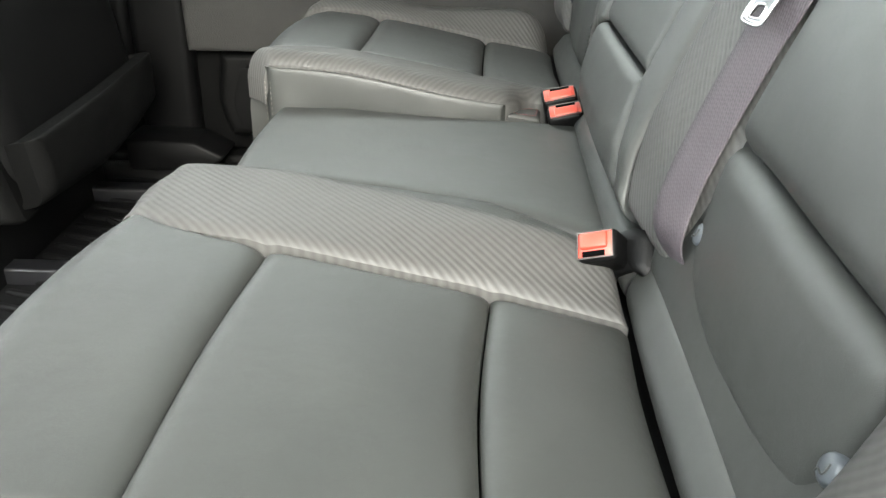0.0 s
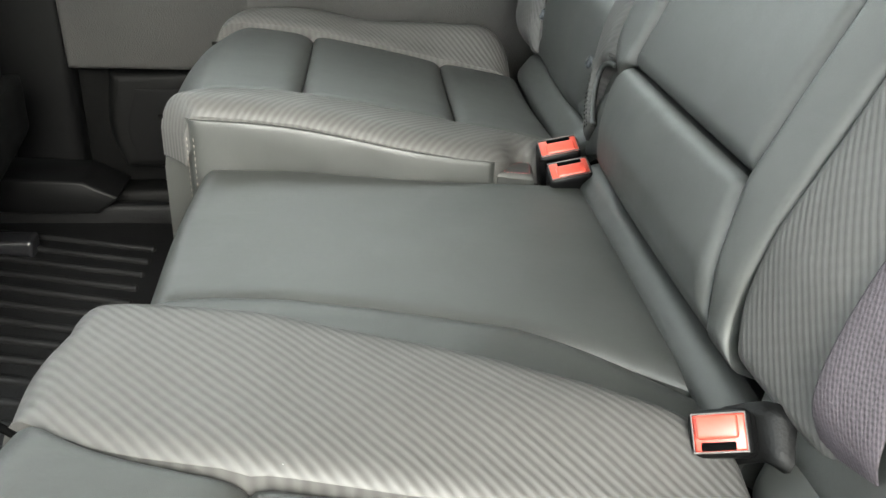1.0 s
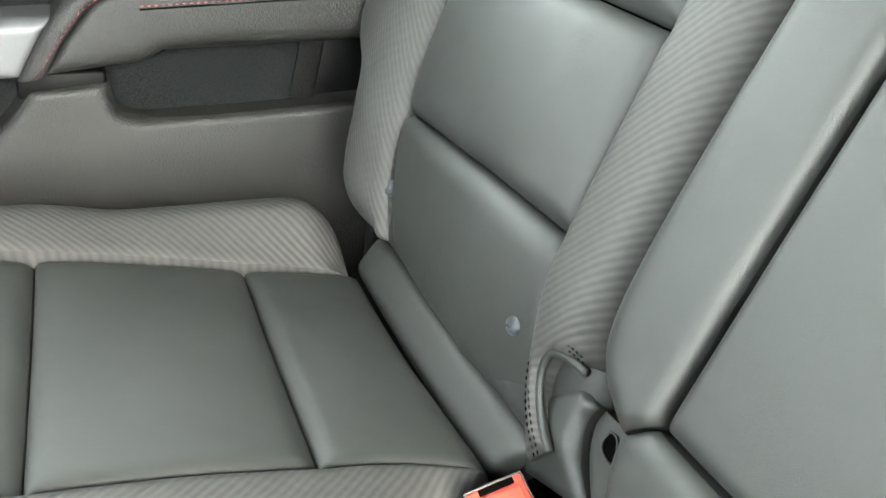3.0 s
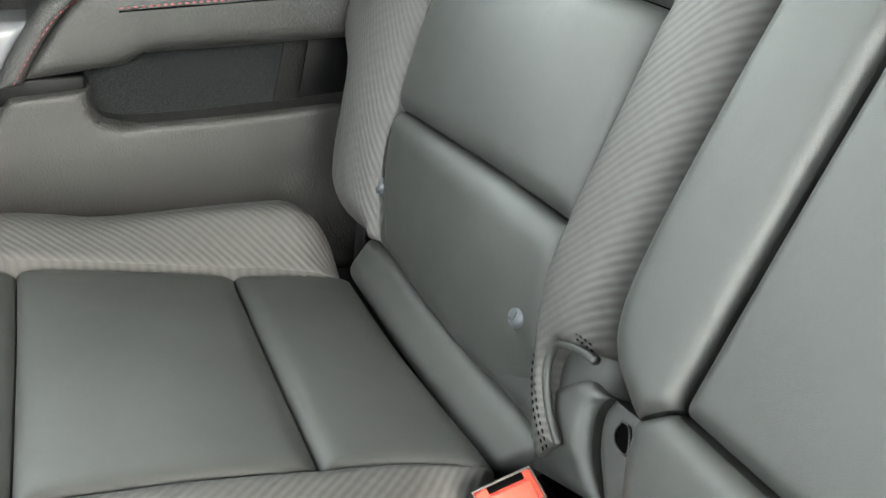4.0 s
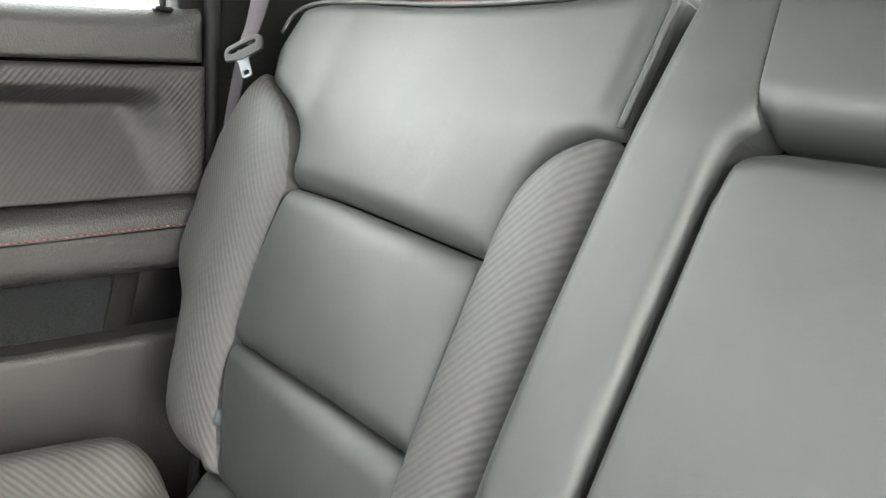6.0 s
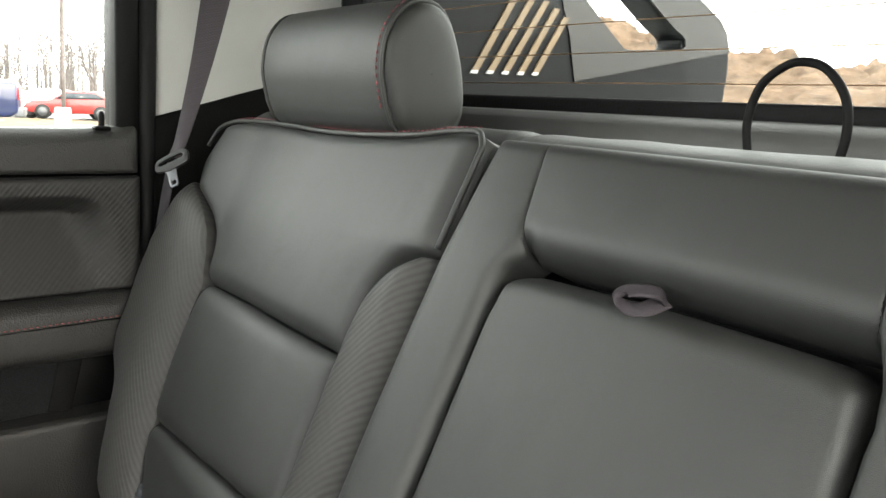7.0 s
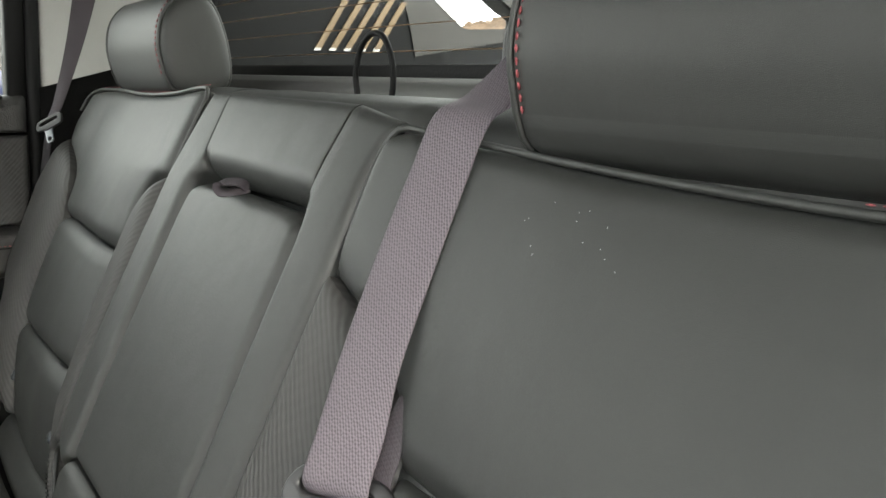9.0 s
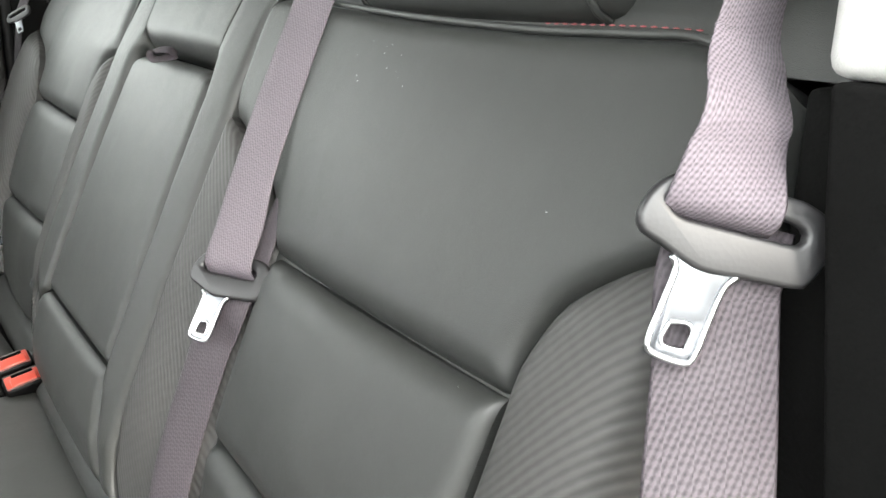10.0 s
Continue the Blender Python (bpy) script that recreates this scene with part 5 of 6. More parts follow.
part("base_frame", boxed(-0.44, 0.02, 0.24, 0.64, 0.20, 0.325, 0.015, 3), M_BLACK, narrow_seat)
part("seat_leg", boxed(-0.42, -0.36, 0.28, 0.32, 0.012, 0.205, 0.006), M_STEEL_BLACK, narrow_seat)
part("seat_leg", boxed(-0.42, -0.36, 0.56, 0.60, 0.012, 0.205, 0.006), M_STEEL_BLACK, narrow_seat)

wide_seat = tagged(thing("bench_cushion", (-0.22, -0.2, 0.20)), "wide black leather seat cushion with a flat middle place", "seat cushion", group="rear seat cushions")
cushion_parts(wide_seat, -1)
def h_rise(u, v):
    """The wide cushion's inner bolster stays high towards the back, where the buckle lies on it."""
    k = min(1.0, max(0.0, (0.318 - u) / 0.085))
    lift = float(np.interp(v, (0.0, 0.03, 0.065, 0.12, 0.20, 0.29), (0.010, 0.022, 0.028, 0.022, 0.010, 0.0)))
    return h_seat(u, v) + 0.006 - 0.014 * max(0, (v - 0.3) / 0.17) + lift * k * k * (3 - 2 * k)


NI_EDGE = [(0.258, 0.035), (0.241, 0.064), (0.222, 0.10), (0.201, 0.145), (0.181, 0.195), (0.154, 0.30), (0.140, 0.38), (0.138, 0.43), (0.160, 0.462)]
put("inner_bolster", panel(SEAT, ([(0.258, 0.035), (0.326, 0.030)], 0.012, 0.010), [(NEAR_IC_BACK, 0.016, 0.006), (NEAR_IC_MID, 0.016, 0.006), (NEAR_IC_FRONT, 0.016, 0.006)], ([(0.160, 0.462), (0.20, 0.472), (0.240, 0.470)], 0.040, 0.055), (NI_EDGE, 0.026, 0.008), h_rise, 0.006, (40, 64), skirt=0.03, s=-1, seed=51), M_RIB_CUSHION, wide_seat, "ribbed cloth inner bolster")
CN = [(-0.175, 0.012), (-0.120, 0.10), (-0.092, 0.19), (-0.072, 0.293), (-0.066, 0.38), (-0.078, 0.430)]


def h_centre(u, v):
    return float(np.interp(v, (0.0, 0.03, 0.14, 0.32, 0.45), (0.338, 0.341, 0.345, 0.352, 0.352)))


put("side_band", panel(SEAT, ([(-0.258, 0.033), (-0.175, 0.012)], 0.012, 0.010), (CN, 0.022, 0.010), ([(-0.160, 0.460), (-0.11, 0.455), (-0.078, 0.436)], 0.03, 0.05), ([(-u, v) for u, v in NI_EDGE], 0.03, 0.0), lambda u, v: min(h_centre(u, v) + 0.010 + 0.16 * max(0, abs(u) - 0.10), h_seat(u, v) - 0.004 - 0.014 * max(0, (v - 0.3) / 0.17)), 0.0, (24, 60), skirt=0.03, seed=53), M_LEATHER_SIDE, wide_seat, "smooth vinyl band beside the middle place")
put("middle_place", panel(SEAT, ([(-0.178, 0.012), (0.0, 0.010), (0.19, 0.012)], 0.020, 0.014), ([(0.19, 0.012), (0.186, 0.11), (0.186, 0.217), (0.196, 0.32), (0.202, 0.436)], 0.012, 0.010), ([(-0.078, 0.436), (0.07, 0.440), (0.202, 0.436)], 0.030, 0.060), (CN, 0.020, 0.008), h_centre, 0.005, (50, 50), skirt=0.14, seed=55, lumps=0.001), M_LEATHER_SIDE, wide_seat, "flat smooth vinyl middle place")
put("rear_roll", panel(Frame((-0.026, 0, 0.345), (0, 1, 0), (0.6, 0, 0.8), (-0.8, 0, 0.6)), ([(-0.25, -0.012), (0.2, -0.012)], 0.016, 0.016), ([(0.2, -0.012), (0.2, 0.03)], 0.012, 0.012), ([(-0.25, 0.03), (0.2, 0.03)], 0.016, 0.016), ([(-0.25, -0.012), (-0.25, 0.03)], 0.01, 0.01), lambda u, v: 0.0, 0.003, (40, 16), seed=57), M_LEATHER_SIDE, wide_seat, "vinyl roll along the crease")
part("base_frame", boxed(-0.42, 0.02, -0.64, 0.20, 0.20, 0.315, 0.015, 3), M_BLACK, wide_seat)
part("seat_leg", boxed(-0.40, -0.34, -0.58, -0.54, 0.012, 0.205, 0.006), M_STEEL_BLACK, wide_seat)
part("seat_leg", boxed(-0.40, -0.34, 0.10, 0.14, 0.012, 0.205, 0.006), M_STEEL_BLACK, wide_seat)

# ---- belts and buckles ----
def buckle(centre, axis, wide, label, size=(0.042, 0.030, 0.075), stalk=None, flat=False):
    """A belt buckle: a black case whose end holds a red release button and a slot. axis: the way the end faces."""
    a = Vector(axis).normalized()
    side = Vector(wide)
    side = (side - side.dot(a) * a).normalized()
    w = a.cross(side)
    m = Matrix((side, w, a)).transposed().to_4x4()
    m.translation = Vector(centre)
    ob = tagged(thing("seat_belt_buckle", tuple(Vector(centre) - a * size[2])), label, "buckle", group="seat belt buckles")
    W, T, L = size
    part("case", rbox((W, T, L), 0.006, 4, m @ Matrix.Translation((0, 0, -L / 2)), taper=None), M_BLACK, ob, "black plastic case")
    rim = [(-W / 2 + 0.003, -T / 2 + 0.003), (W / 2 - 0.003, -T / 2 + 0.003), (W / 2 - 0.003, T / 2 - 0.003), (-W / 2 + 0.003, T / 2 - 0.003)]
    at = lambda x, y, z: m @ Matrix.Translation((x, y, z))
    part("button_surround", rbox((W - 0.006, T - 0.006, 0.008), 0.002, 2, at(0, 0, -0.0032)), M_RED, ob, "red end face")
    part("release_button", rbox((W * 0.66, T * 0.50, 0.006), 0.0022, 3, at(0.03 * W, -T * 0.12, 0.0005) @ Euler((radians(5), 0, 0)).to_matrix().to_4x4()), M_RED, ob, "red release button")
    part("slot", rbox((W * 0.54, T * 0.17, 0.004), 0.0006, 1, at(0.03 * W, T * 0.275, -0.0003)), M_DARK_THREAD, ob, "dark tongue slot")
    put("end_rim", tube([tuple(m @ Vector((x, y, 0.0008))) for x, y in rim + rim[:1]], 0.0008, 6, smooth_line=False, closed=True), M_RIM, ob)
    if stalk:
        put("stalk", ribbon([m @ Vector((0, 0, -L + 0.01))] + [Vector(p) for p in stalk], [w if flat else side] * (len(stalk) + 1), 0.036, 0.008 if flat else 0.004, 24), M_BLACK if flat else M_TAG, ob, "black stalk of the buckle")
    return ob


buckle((-0.055, -0.272, 0.387), (-0.50, -0.62, 0.60), (-1.0, 0.0, 0.0), "black belt buckle with red button on the wide cushion", (0.036, 0.028, 0.05), stalk=[(-0.018, -0.264, 0.379), (0.004, -0.276, 0.368), (0.035, -0.294, 0.350)], flat=True)
buckle((-0.046, 0.214, 0.374), (-0.20, -0.40, 0.89), (1, 0.0, 0.22), "black belt buckle with red button beside the narrow cushion", (0.047, 0.028, 0.07), stalk=[(-0.02, 0.235, 0.25)])
buckle((-0.040, 0.180, 0.362), (-0.20, -0.40, 0.89), (1, 0.0, 0.22), "second black belt buckle with red button in the cushion gap", (0.047, 0.028, 0.07), stalk=[(-0.02, 0.20, 0.25)])


def tongue_axes(across, down, out):
    A, D = Vector(across).normalized(), Vector(down).normalized()
    D = (D - D.dot(A) * A).normalized()
    N = D.cross(A)
    return A, D, -N if N.dot(Vector(out)) < 0 else N


def threaded(centre, across, down, out, scale, stations):
    """Points of a belt beside its tongue: (way down, way out) from the tongue's middle."""
    A, D, N = tongue_axes(across, down, out)
    return [Vector(centre) + D * a * scale + N * b for a, b in stations]


OVER = ((-0.046, 0.0055), (-0.030, 0.0062), (-0.019, 0.0072), (-0.008, 0.0072), (-0.001, 0.0050), (0.003, -0.0005), (0.005, -0.006))
UNDER = ((0.000, -0.0085), (0.008, -0.0085), (0.020, -0.0075), (0.034, -0.0060))


def tongue(parent, centre, across, down, out, scale=1.0, plastic=None, metal=None, rim=None):
    """The plated tongue and its plastic bar. across: along the belt's width; down: where the tongue points; out: to the viewer."""
    A, D, N = tongue_axes(across, down, out)
    m = Matrix((A, D, N)).transposed().to_4x4()
    m.translation = Vector(centre)

    def piece(outline, hole, t, name, material, bev, text, holder):
        return part(name, plate([(x * scale, y * scale) for x, y in outline], [(x * scale, y * scale) for x, y in hole], lambda a, b, c: m @ Vector((a, b, c)), t, bev), material, holder, text)

    body = [(-0.0370, 0.0065), (-0.0345, -0.002), (-0.0275, -0.0105), (-0.018, -0.0125), (0.0167, -0.0125), (0.0262, -0.0115), (0.0355, -0.007), (0.0382, -0.001), (0.0362, 0.0085), (0.0325, 0.0168), (0.0281, 0.0202), (0.0064, 0.0215), (-0.0089, 0.0222), (-0.0202, 0.0185), (-0.0266, 0.0158), (-0.0350, 0.0125)]
    slot = [(-0.0262, 0.001), (-0.0255, -0.0025), (-0.020, -0.0038), (0.0, -0.0042), (0.020, -0.0032), (0.0255, -0.001), (0.0262, 0.0025), (0.022, 0.0046), (0.0, 0.0046), (-0.020, 0.0042)]
    body, slot = (curve(q + q[:1], 49)[:-1].tolist() for q in (body, slot))
    bar = piece(body, slot, 0.0075 * scale, "tongue_bar", plastic or M_TONGUE, 0.0026 * scale, "grey plastic tongue bar", parent)
    blade = [(-0.0205, 0.017), (-0.0195, 0.0165), (0.004, 0.0165), (0.0055, 0.0195), (0.0015, 0.0265), (-0.0008, 0.040), (-0.0026, 0.053), (-0.0058, 0.0573), (-0.0188, 0.0560), (-0.0212, 0.0515), (-0.0195, 0.038), (-0.0176, 0.0235)]
    hole = [(-0.0150, 0.0432), (-0.0085, 0.0424), (-0.0058, 0.0450), (-0.0062, 0.0505), (-0.0075, 0.0527), (-0.0145, 0.0527), (-0.0168, 0.0500)]
    steel = piece(blade, hole, 0.003 * scale, "tongue_blade", metal or M_CHROME, 0.0007 * scale, "plated steel tongue blade", bar)
    if rim is not None:
        lip = [(-0.0205, 0.019), (-0.0178, 0.0235), (-0.0195, 0.038), (-0.0212, 0.0515), (-0.0188, 0.0560), (-0.0058, 0.0573), (-0.0026, 0.053), (-0.0008, 0.040), (0.0015, 0.0265), (0.0055, 0.0210)]
        for line, r, word in ((lip, 0.0013, "bright rolled edge of the blade"), (hole + hole[:1], 0.0009, "bright lip round the hole")):
            put("blade_rim", tube([tuple(m @ Vector((x * scale, y * scale, 0.0016))) for x, y in line], r, 8, n=60), rim, steel, word)


# middle belt: out of the wire guide behind the back, over its top, down the inner bolster
mid_belt = tagged(thing("seat_belt", (0.0, -0.27, 0.36)), "mauve-grey belt hanging down the wide seat back from a wire guide", "seat belt", group="rear seat belts")
A0 = BACK.u
MID_TONGUE = (BACK.at(-0.297, 0.280, 0.003), -0.875 * BACK.u + 0.187 * BACK.v - 0.447 * BACK.n, -0.242 * BACK.u - 0.968 * BACK.v + 0.068 * BACK.n, BACK.n)
path_up = [Vector((0.262, -0.268, 0.80)), Vector((0.258, -0.268, 0.88)), Vector((0.256, -0.268, 0.905)), Vector((0.248, -0.268, 0.918)), Vector((0.236, -0.269, 0.910)), Vector((0.216, -0.270, 0.884))] + [Vector(BACK.at(u, v, h)) for u, v, h in ((-0.268, 0.538, -0.022), (-0.269, 0.517, -0.006), (-0.272, 0.48, -0.002), (-0.277, 0.42, 0.002), (-0.283, 0.36, 0.005))] + threaded(*MID_TONGUE, 0.84, OVER)
put("upper_webbing", ribbon(path_up, [A0] * 5 + [A0 + 0.15 * BACK.n] * 2 + [A0 + 0.28 * BACK.n] * 2 + [A0 - 0.05 * BACK.v + 0.34 * BACK.n] * 2 + [-MID_TONGUE[1]] * len(OVER), 0.046, 0.0016, 130, True), M_BELT, mid_belt, "mauve-grey woven webbing")
path_low = threaded(*MID_TONGUE, 0.84, UNDER) + [Vector(BACK.at(u, v, h)) for u, v, h in ((-0.292, 0.22, -0.003), (-0.294, 0.15, -0.003), (-0.300, 0.10, -0.004), (-0.309, 0.066, -0.009), (-0.312, 0.044, -0.028), (-0.314, 0.015, -0.060))]
# shade below the tongue is put into the webbing's colour, fold included
put("lower_webbing", ribbon(path_low, [A0 + 0.30 * BACK.n] * len(path_low), 0.047, 0.0016, 70), M_BELT_SHADED, mid_belt, "woven webbing below the tongue, shade put into its colour")
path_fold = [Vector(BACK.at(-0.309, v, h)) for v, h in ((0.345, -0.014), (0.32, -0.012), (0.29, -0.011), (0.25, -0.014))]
put("folded_webbing", ribbon(path_fold, [A0 + 0.34 * BACK.n] * 4, [0.016, 0.024, 0.028, 0.028], 0.0016, 30), M_BELT_SHADED, mid_belt)
tongue(mid_belt, *MID_TONGUE, 1.0, None, None, M_BRIGHT)

# wire guide of the middle belt
guide = tagged(thing("belt_guide", (0.255, -0.25, 0.80)), "black wire belt guide standing behind the seat back", "belt guide")
put("wire_loop", tube([(0.262, -0.178, 0.80), (0.262, -0.179, 0.86), (0.261, -0.181, 0.895), (0.260, -0.190, 0.908), (0.260, -0.205, 0.911), (0.260, -0.26, 0.911), (0.260, -0.31, 0.911), (0.261, -0.330, 0.905), (0.262, -0.338, 0.88), (0.262, -0.340, 0.80)], 0.0038, 12, n=80), M_STEEL_BLACK, guide)
part("foot", boxed(0.250, 0.278, -0.215, -0.168, 0.79, 0.862, 0.004, 2), M_BLACK, guide)
part("foot", boxed(0.250, 0.278, -0.352, -0.305, 0.79, 0.862, 0.004, 2), M_BLACK, guide)

# tether loop behind the middle
tether = tagged(thing("tether_loop", (0.25, 0.01, 0.80)), "black rubber-covered cable loop behind the centre seat back", "tether loop")
put("cable", tube([(0.255, 0.040, 0.79), (0.252, 0.041, 0.84), (0.250, 0.043, 0.866), (0.250, 0.036, 0.890), (0.250, 0.020, 0.903), (0.250, 0.006, 0.906), (0.250, -0.010, 0.901), (0.250, -0.024, 0.884), (0.251, -0.027, 0.862), (0.252, -0.022, 0.836), (0.255, -0.016, 0.79)], 0.0030, 10, n=70), M_RUBBER, tether)

# near outer belt, hanging from the pillar
near_belt = tagged(thing("seat_belt", (0.04, -0.80, 0.1)), "mauve-grey belt with a grey tongue hanging beside the open door", "seat belt", group="rear seat belts")
NEAR_TONGUE = ((0.1035, -0.718, 0.754), (0.80, -0.60, -0.22), (-0.46, 0.05, -0.87), (-0.75, -0.5, 0.2))
path = [Vector(p) for p in ((0.165, -0.732, 1.10), (0.143, -0.706, 0.92), (0.130, -0.696, 0.833), (0.124, -0.701, 0.812))] + [p - Vector(NEAR_TONGUE[1]).normalized() * 0.007 for p in threaded(*NEAR_TONGUE, 0.84, OVER)]
turns = [42, 42, 42, 36, 30, 22, 12] + [0] * (len(OVER) - 3)
acr = [Vector(NEAR_TONGUE[1]) * math.cos(radians(q)) + Vector((0.57, 0.82, 0.0)) * math.sin(radians(q)) for q in turns]
put("upper_webbing", ribbon(path, acr, 0.044, 0.0016, 110, True), M_BELT, near_belt, "mauve-grey woven webbing")
path = [p + Vector(NEAR_TONGUE[1]) * 0.002 for p in threaded(*NEAR_TONGUE, 0.84, UNDER)] + [Vector(p) for p in ((0.0948, -0.7234, 0.695), (0.069, -0.7463, 0.654), (0.041, -0.776, 0.57), (0.020, -0.79, 0.42), (0.01, -0.80, 0.14))]
# darker webbing colour stands in for the shade on this length
put("lower_webbing", ribbon(path, [Vector((0.80, -0.60, -0.03))] * len(path), 0.049, 0.0016, 80), M_BELT_SHADED, near_belt, "woven webbing below the tongue, shade put into its colour")
tongue(near_belt, *NEAR_TONGUE, 1.0, None, M_STEEL, M_BRIGHT)
part("floor_anchor", boxed(0.0, 0.05, -0.81, -0.79, 0.10, 0.16, 0.004), M_STEEL_BLACK, near_belt)

# far outer belt with its gathered tongue
far_belt = tagged(thing("seat_belt", (0.09, 0.76, 0.1)), "belt running down the far pillar behind the seat, coloured dark for shade", "seat belt", group="rear seat belts")
path = [Vector(p) for p in ((0.190, 0.775, 1.15), (0.153, 0.765, 0.985), (0.132, 0.758, 0.90), (0.104, 0.742, 0.815), (0.092, 0.739, 0.788))]
# the far belt's dark, turned-away look is coloured in
put("upper_webbing", ribbon(path, [Vector((1, -0.15, 0)), Vector((1, -0.15, 0)), Vector((0.95, -0.3, 0)), Vector((0.8, -0.6, 0)), Vector((0.7, -0.7, 0))], [0.048, 0.050, 0.036, 0.024, 0.015], 0.0016, 60), M_BELT_SHADED, far_belt, "woven webbing in grey darkened for shade")
path = [Vector(p) for p in ((0.090, 0.740, 0.780), (0.080, 0.752, 0.70), (0.070, 0.757, 0.60), (0.05, 0.757, 0.40), (0.03, 0.757, 0.12))]
put("lower_webbing", ribbon(path, [Vector((0.6, -0.8, 0))] * 5, 0.014, 0.0016, 50), M_TAG, far_belt)
tongue(far_belt, (0.088, 0.737, 0.784), (0.72, -0.45, 0.50), (-0.45, -0.1, -0.85), (-0.6, -0.8, 0.2), 0.62, None, M_CHROME)

# ---- lint, crumbs and a care tag ----
def lint(points, surface, label, place):
    """Specks of lint lying on a surface, one small fibre each."""
    ob = tagged(thing("lint", place), label, "lint")
    random.seed(5)
    for u, v in points:
        p, a = Vector(surface(u, v)), random.uniform(0, 3.14)
        d = (Vector(BACK.u) * math.cos(a) + Vector(BACK.v) * math.sin(a)) * random.uniform(0.0002, 0.0006)
        put("speck", tube([tuple(p - d), tuple(p + d)], 0.00014, 5, n=3), M_LINT, ob)


random.seed(21)
lint([(-0.36 - random.uniform(0, 0.075), 0.478 - random.uniform(0, 0.04)) for _ in range(13)] + [(-0.60, 0.40), (-0.585, 0.30), (-0.52, 0.22)],
     lambda u, v: BACK.at(u, v, h_back(abs(u), v, True) + 0.0062), "white lint specks on the wide seat back", BACK.at(-0.40, 0.46, 0.01))
lint([(-0.30, 0.30), (-0.43, 0.12), (-0.345, 0.02), (-0.35, 0.012), (0.41, 0.22), (0.36, 0.25), (0.43, 0.10), (0.39, 0.075), (0.365, 0.12), (0.34, 0.05)], lambda u, v: SEAT.at(u, v, h_seat(abs(u), v) + 0.0065), "pale crumbs on the seat cushions", (-0.2, -0.3, 0.40))
care = tagged(thing("care_tag", (-0.012, 0.16, 0.35)), "pale fabric tag tucked under the centre seat back", "tag")
put("tag_strip", ribbon([(-0.014, 0.172, 0.349), (-0.013, 0.155, 0.350), (-0.013, 0.142, 0.350)], [Vector((-0.3, 0, 0.9))] * 3, 0.012, 0.0008, 10), M_TAGCLOTH, care)

# ---- outside: the truck's own bed and roll bar ----
ground_z = -0.75
truck_bed = tagged(thing("truck_bed", (1.4, 0, -0.2)), "black pickup bed behind the cab", "truck bed")
for sgn in (-1, 1):
    y0, y1 = sorted((sgn * 0.80, sgn * 0.96))
    part("bed_side", boxed(0.46, 2.3, y0, y1, 0.0, 0.62, 0.02, 3), M_BED, truck_bed)
part("bed_floor", boxed(0.46, 2.3, -0.80, 0.80, 0.0, 0.06, 0.0), M_BED, truck_bed)
part("tailgate", boxed(2.24, 2.30, -0.80, 0.80, 0.0, 0.62, 0.01), M_BED, truck_bed)


bar = tagged(thing("roll_bar", (0.8, 0, 0.62)), "black bed-mounted roll bar with slanted tan and white stripes", "roll bar")
wing_out = [(0.50, 0.62), (1.10, 0.62), (1.13, 0.70), (1.141, 0.873), (1.147, 0.925), (1.151, 0.972), (1.143, 1.017), (1.112, 1.056), (1.028, 1.097), (0.88, 1.18), (0.70, 1.25), (0.50, 1.28), (0.36, 1.28), (0.36, 0.62)]
wing_hole = [(0.852, 0.981), (0.872, 0.980), (0.990, 0.990), (1.010, 0.996), (1.013, 1.006), (0.998, 1.017), (0.973, 1.028), (0.882, 1.082), (0.80, 1.13), (0.72, 1.165), (0.68, 1.155), (0.69, 1.115), (0.735, 1.067), (0.79, 1.024)]
gusset_out = [(0.742, 0.919), (0.94, 0.958), (1.140, 0.997), (1.128, 1.030), (1.105, 1.052), (1.025, 1.090), (0.88, 1.17), (0.72, 1.235), (0.62, 1.235), (0.655, 1.12), (0.700, 1.05), (0.724, 0.99)]
wing_out, wing_hole = (curve(q + q[:1], 60)[:-1].tolist() for q in (wing_out, wing_hole))
for sgn in (1, -1):
    part("wing", plate(wing_out, wing_hole, lambda a, b, c: (a, sgn * 0.755 + c, b), 0.07, 0.010), M_BAR, bar, "black side wing with a triangular opening", smooth=False)
    part("bracket", plate(gusset_out, [(q[0] * 1.0, q[1]) for q in wing_hole], lambda a, b, c: (a, sgn * 0.7185 + c, b), 0.003, 0.0), M_BAR_GREY, bar, "grey gusset plate", smooth=False)
    for k in range(5):
        xb, xt = (0.527, 0.557, 0.587, 0.618, 0.648)[k], (0.612, 0.641, 0.663, 0.686, 0.708)[k]
        zb, zt = 0.9185 + 0.0012 * k, (1.058, 1.050, 1.038, 1.029, 1.018)[k]
        sl, w = (xt - xb) / (zt - zb), 0.0125
        quad = lambda z0, z1: [(xb + sl * (z0 - zb), z0), (xb + w + sl * (z0 - zb), z0), (xb + w + sl * (z1 - zb), z1), (xb + sl * (z1 - zb), z1)]
        part("stripe", prism(quad(zb + 0.005, zt), sgn * 0.7165, sgn * 0.7195), M_TAN, bar, "tan reflective stripe", smooth=False)
        part("stripe", prism(quad(zb, zb + 0.005), sgn * 0.7165, sgn * 0.7195), M_WHITE_TAPE, bar, "white end of a reflective stripe", smooth=False)
put("cross_tube", tube([(0.44, -0.74, 1.25), (0.44, 0, 1.26), (0.44, 0.74, 1.25)], 0.038, 16, n=20), M_BAR, bar)

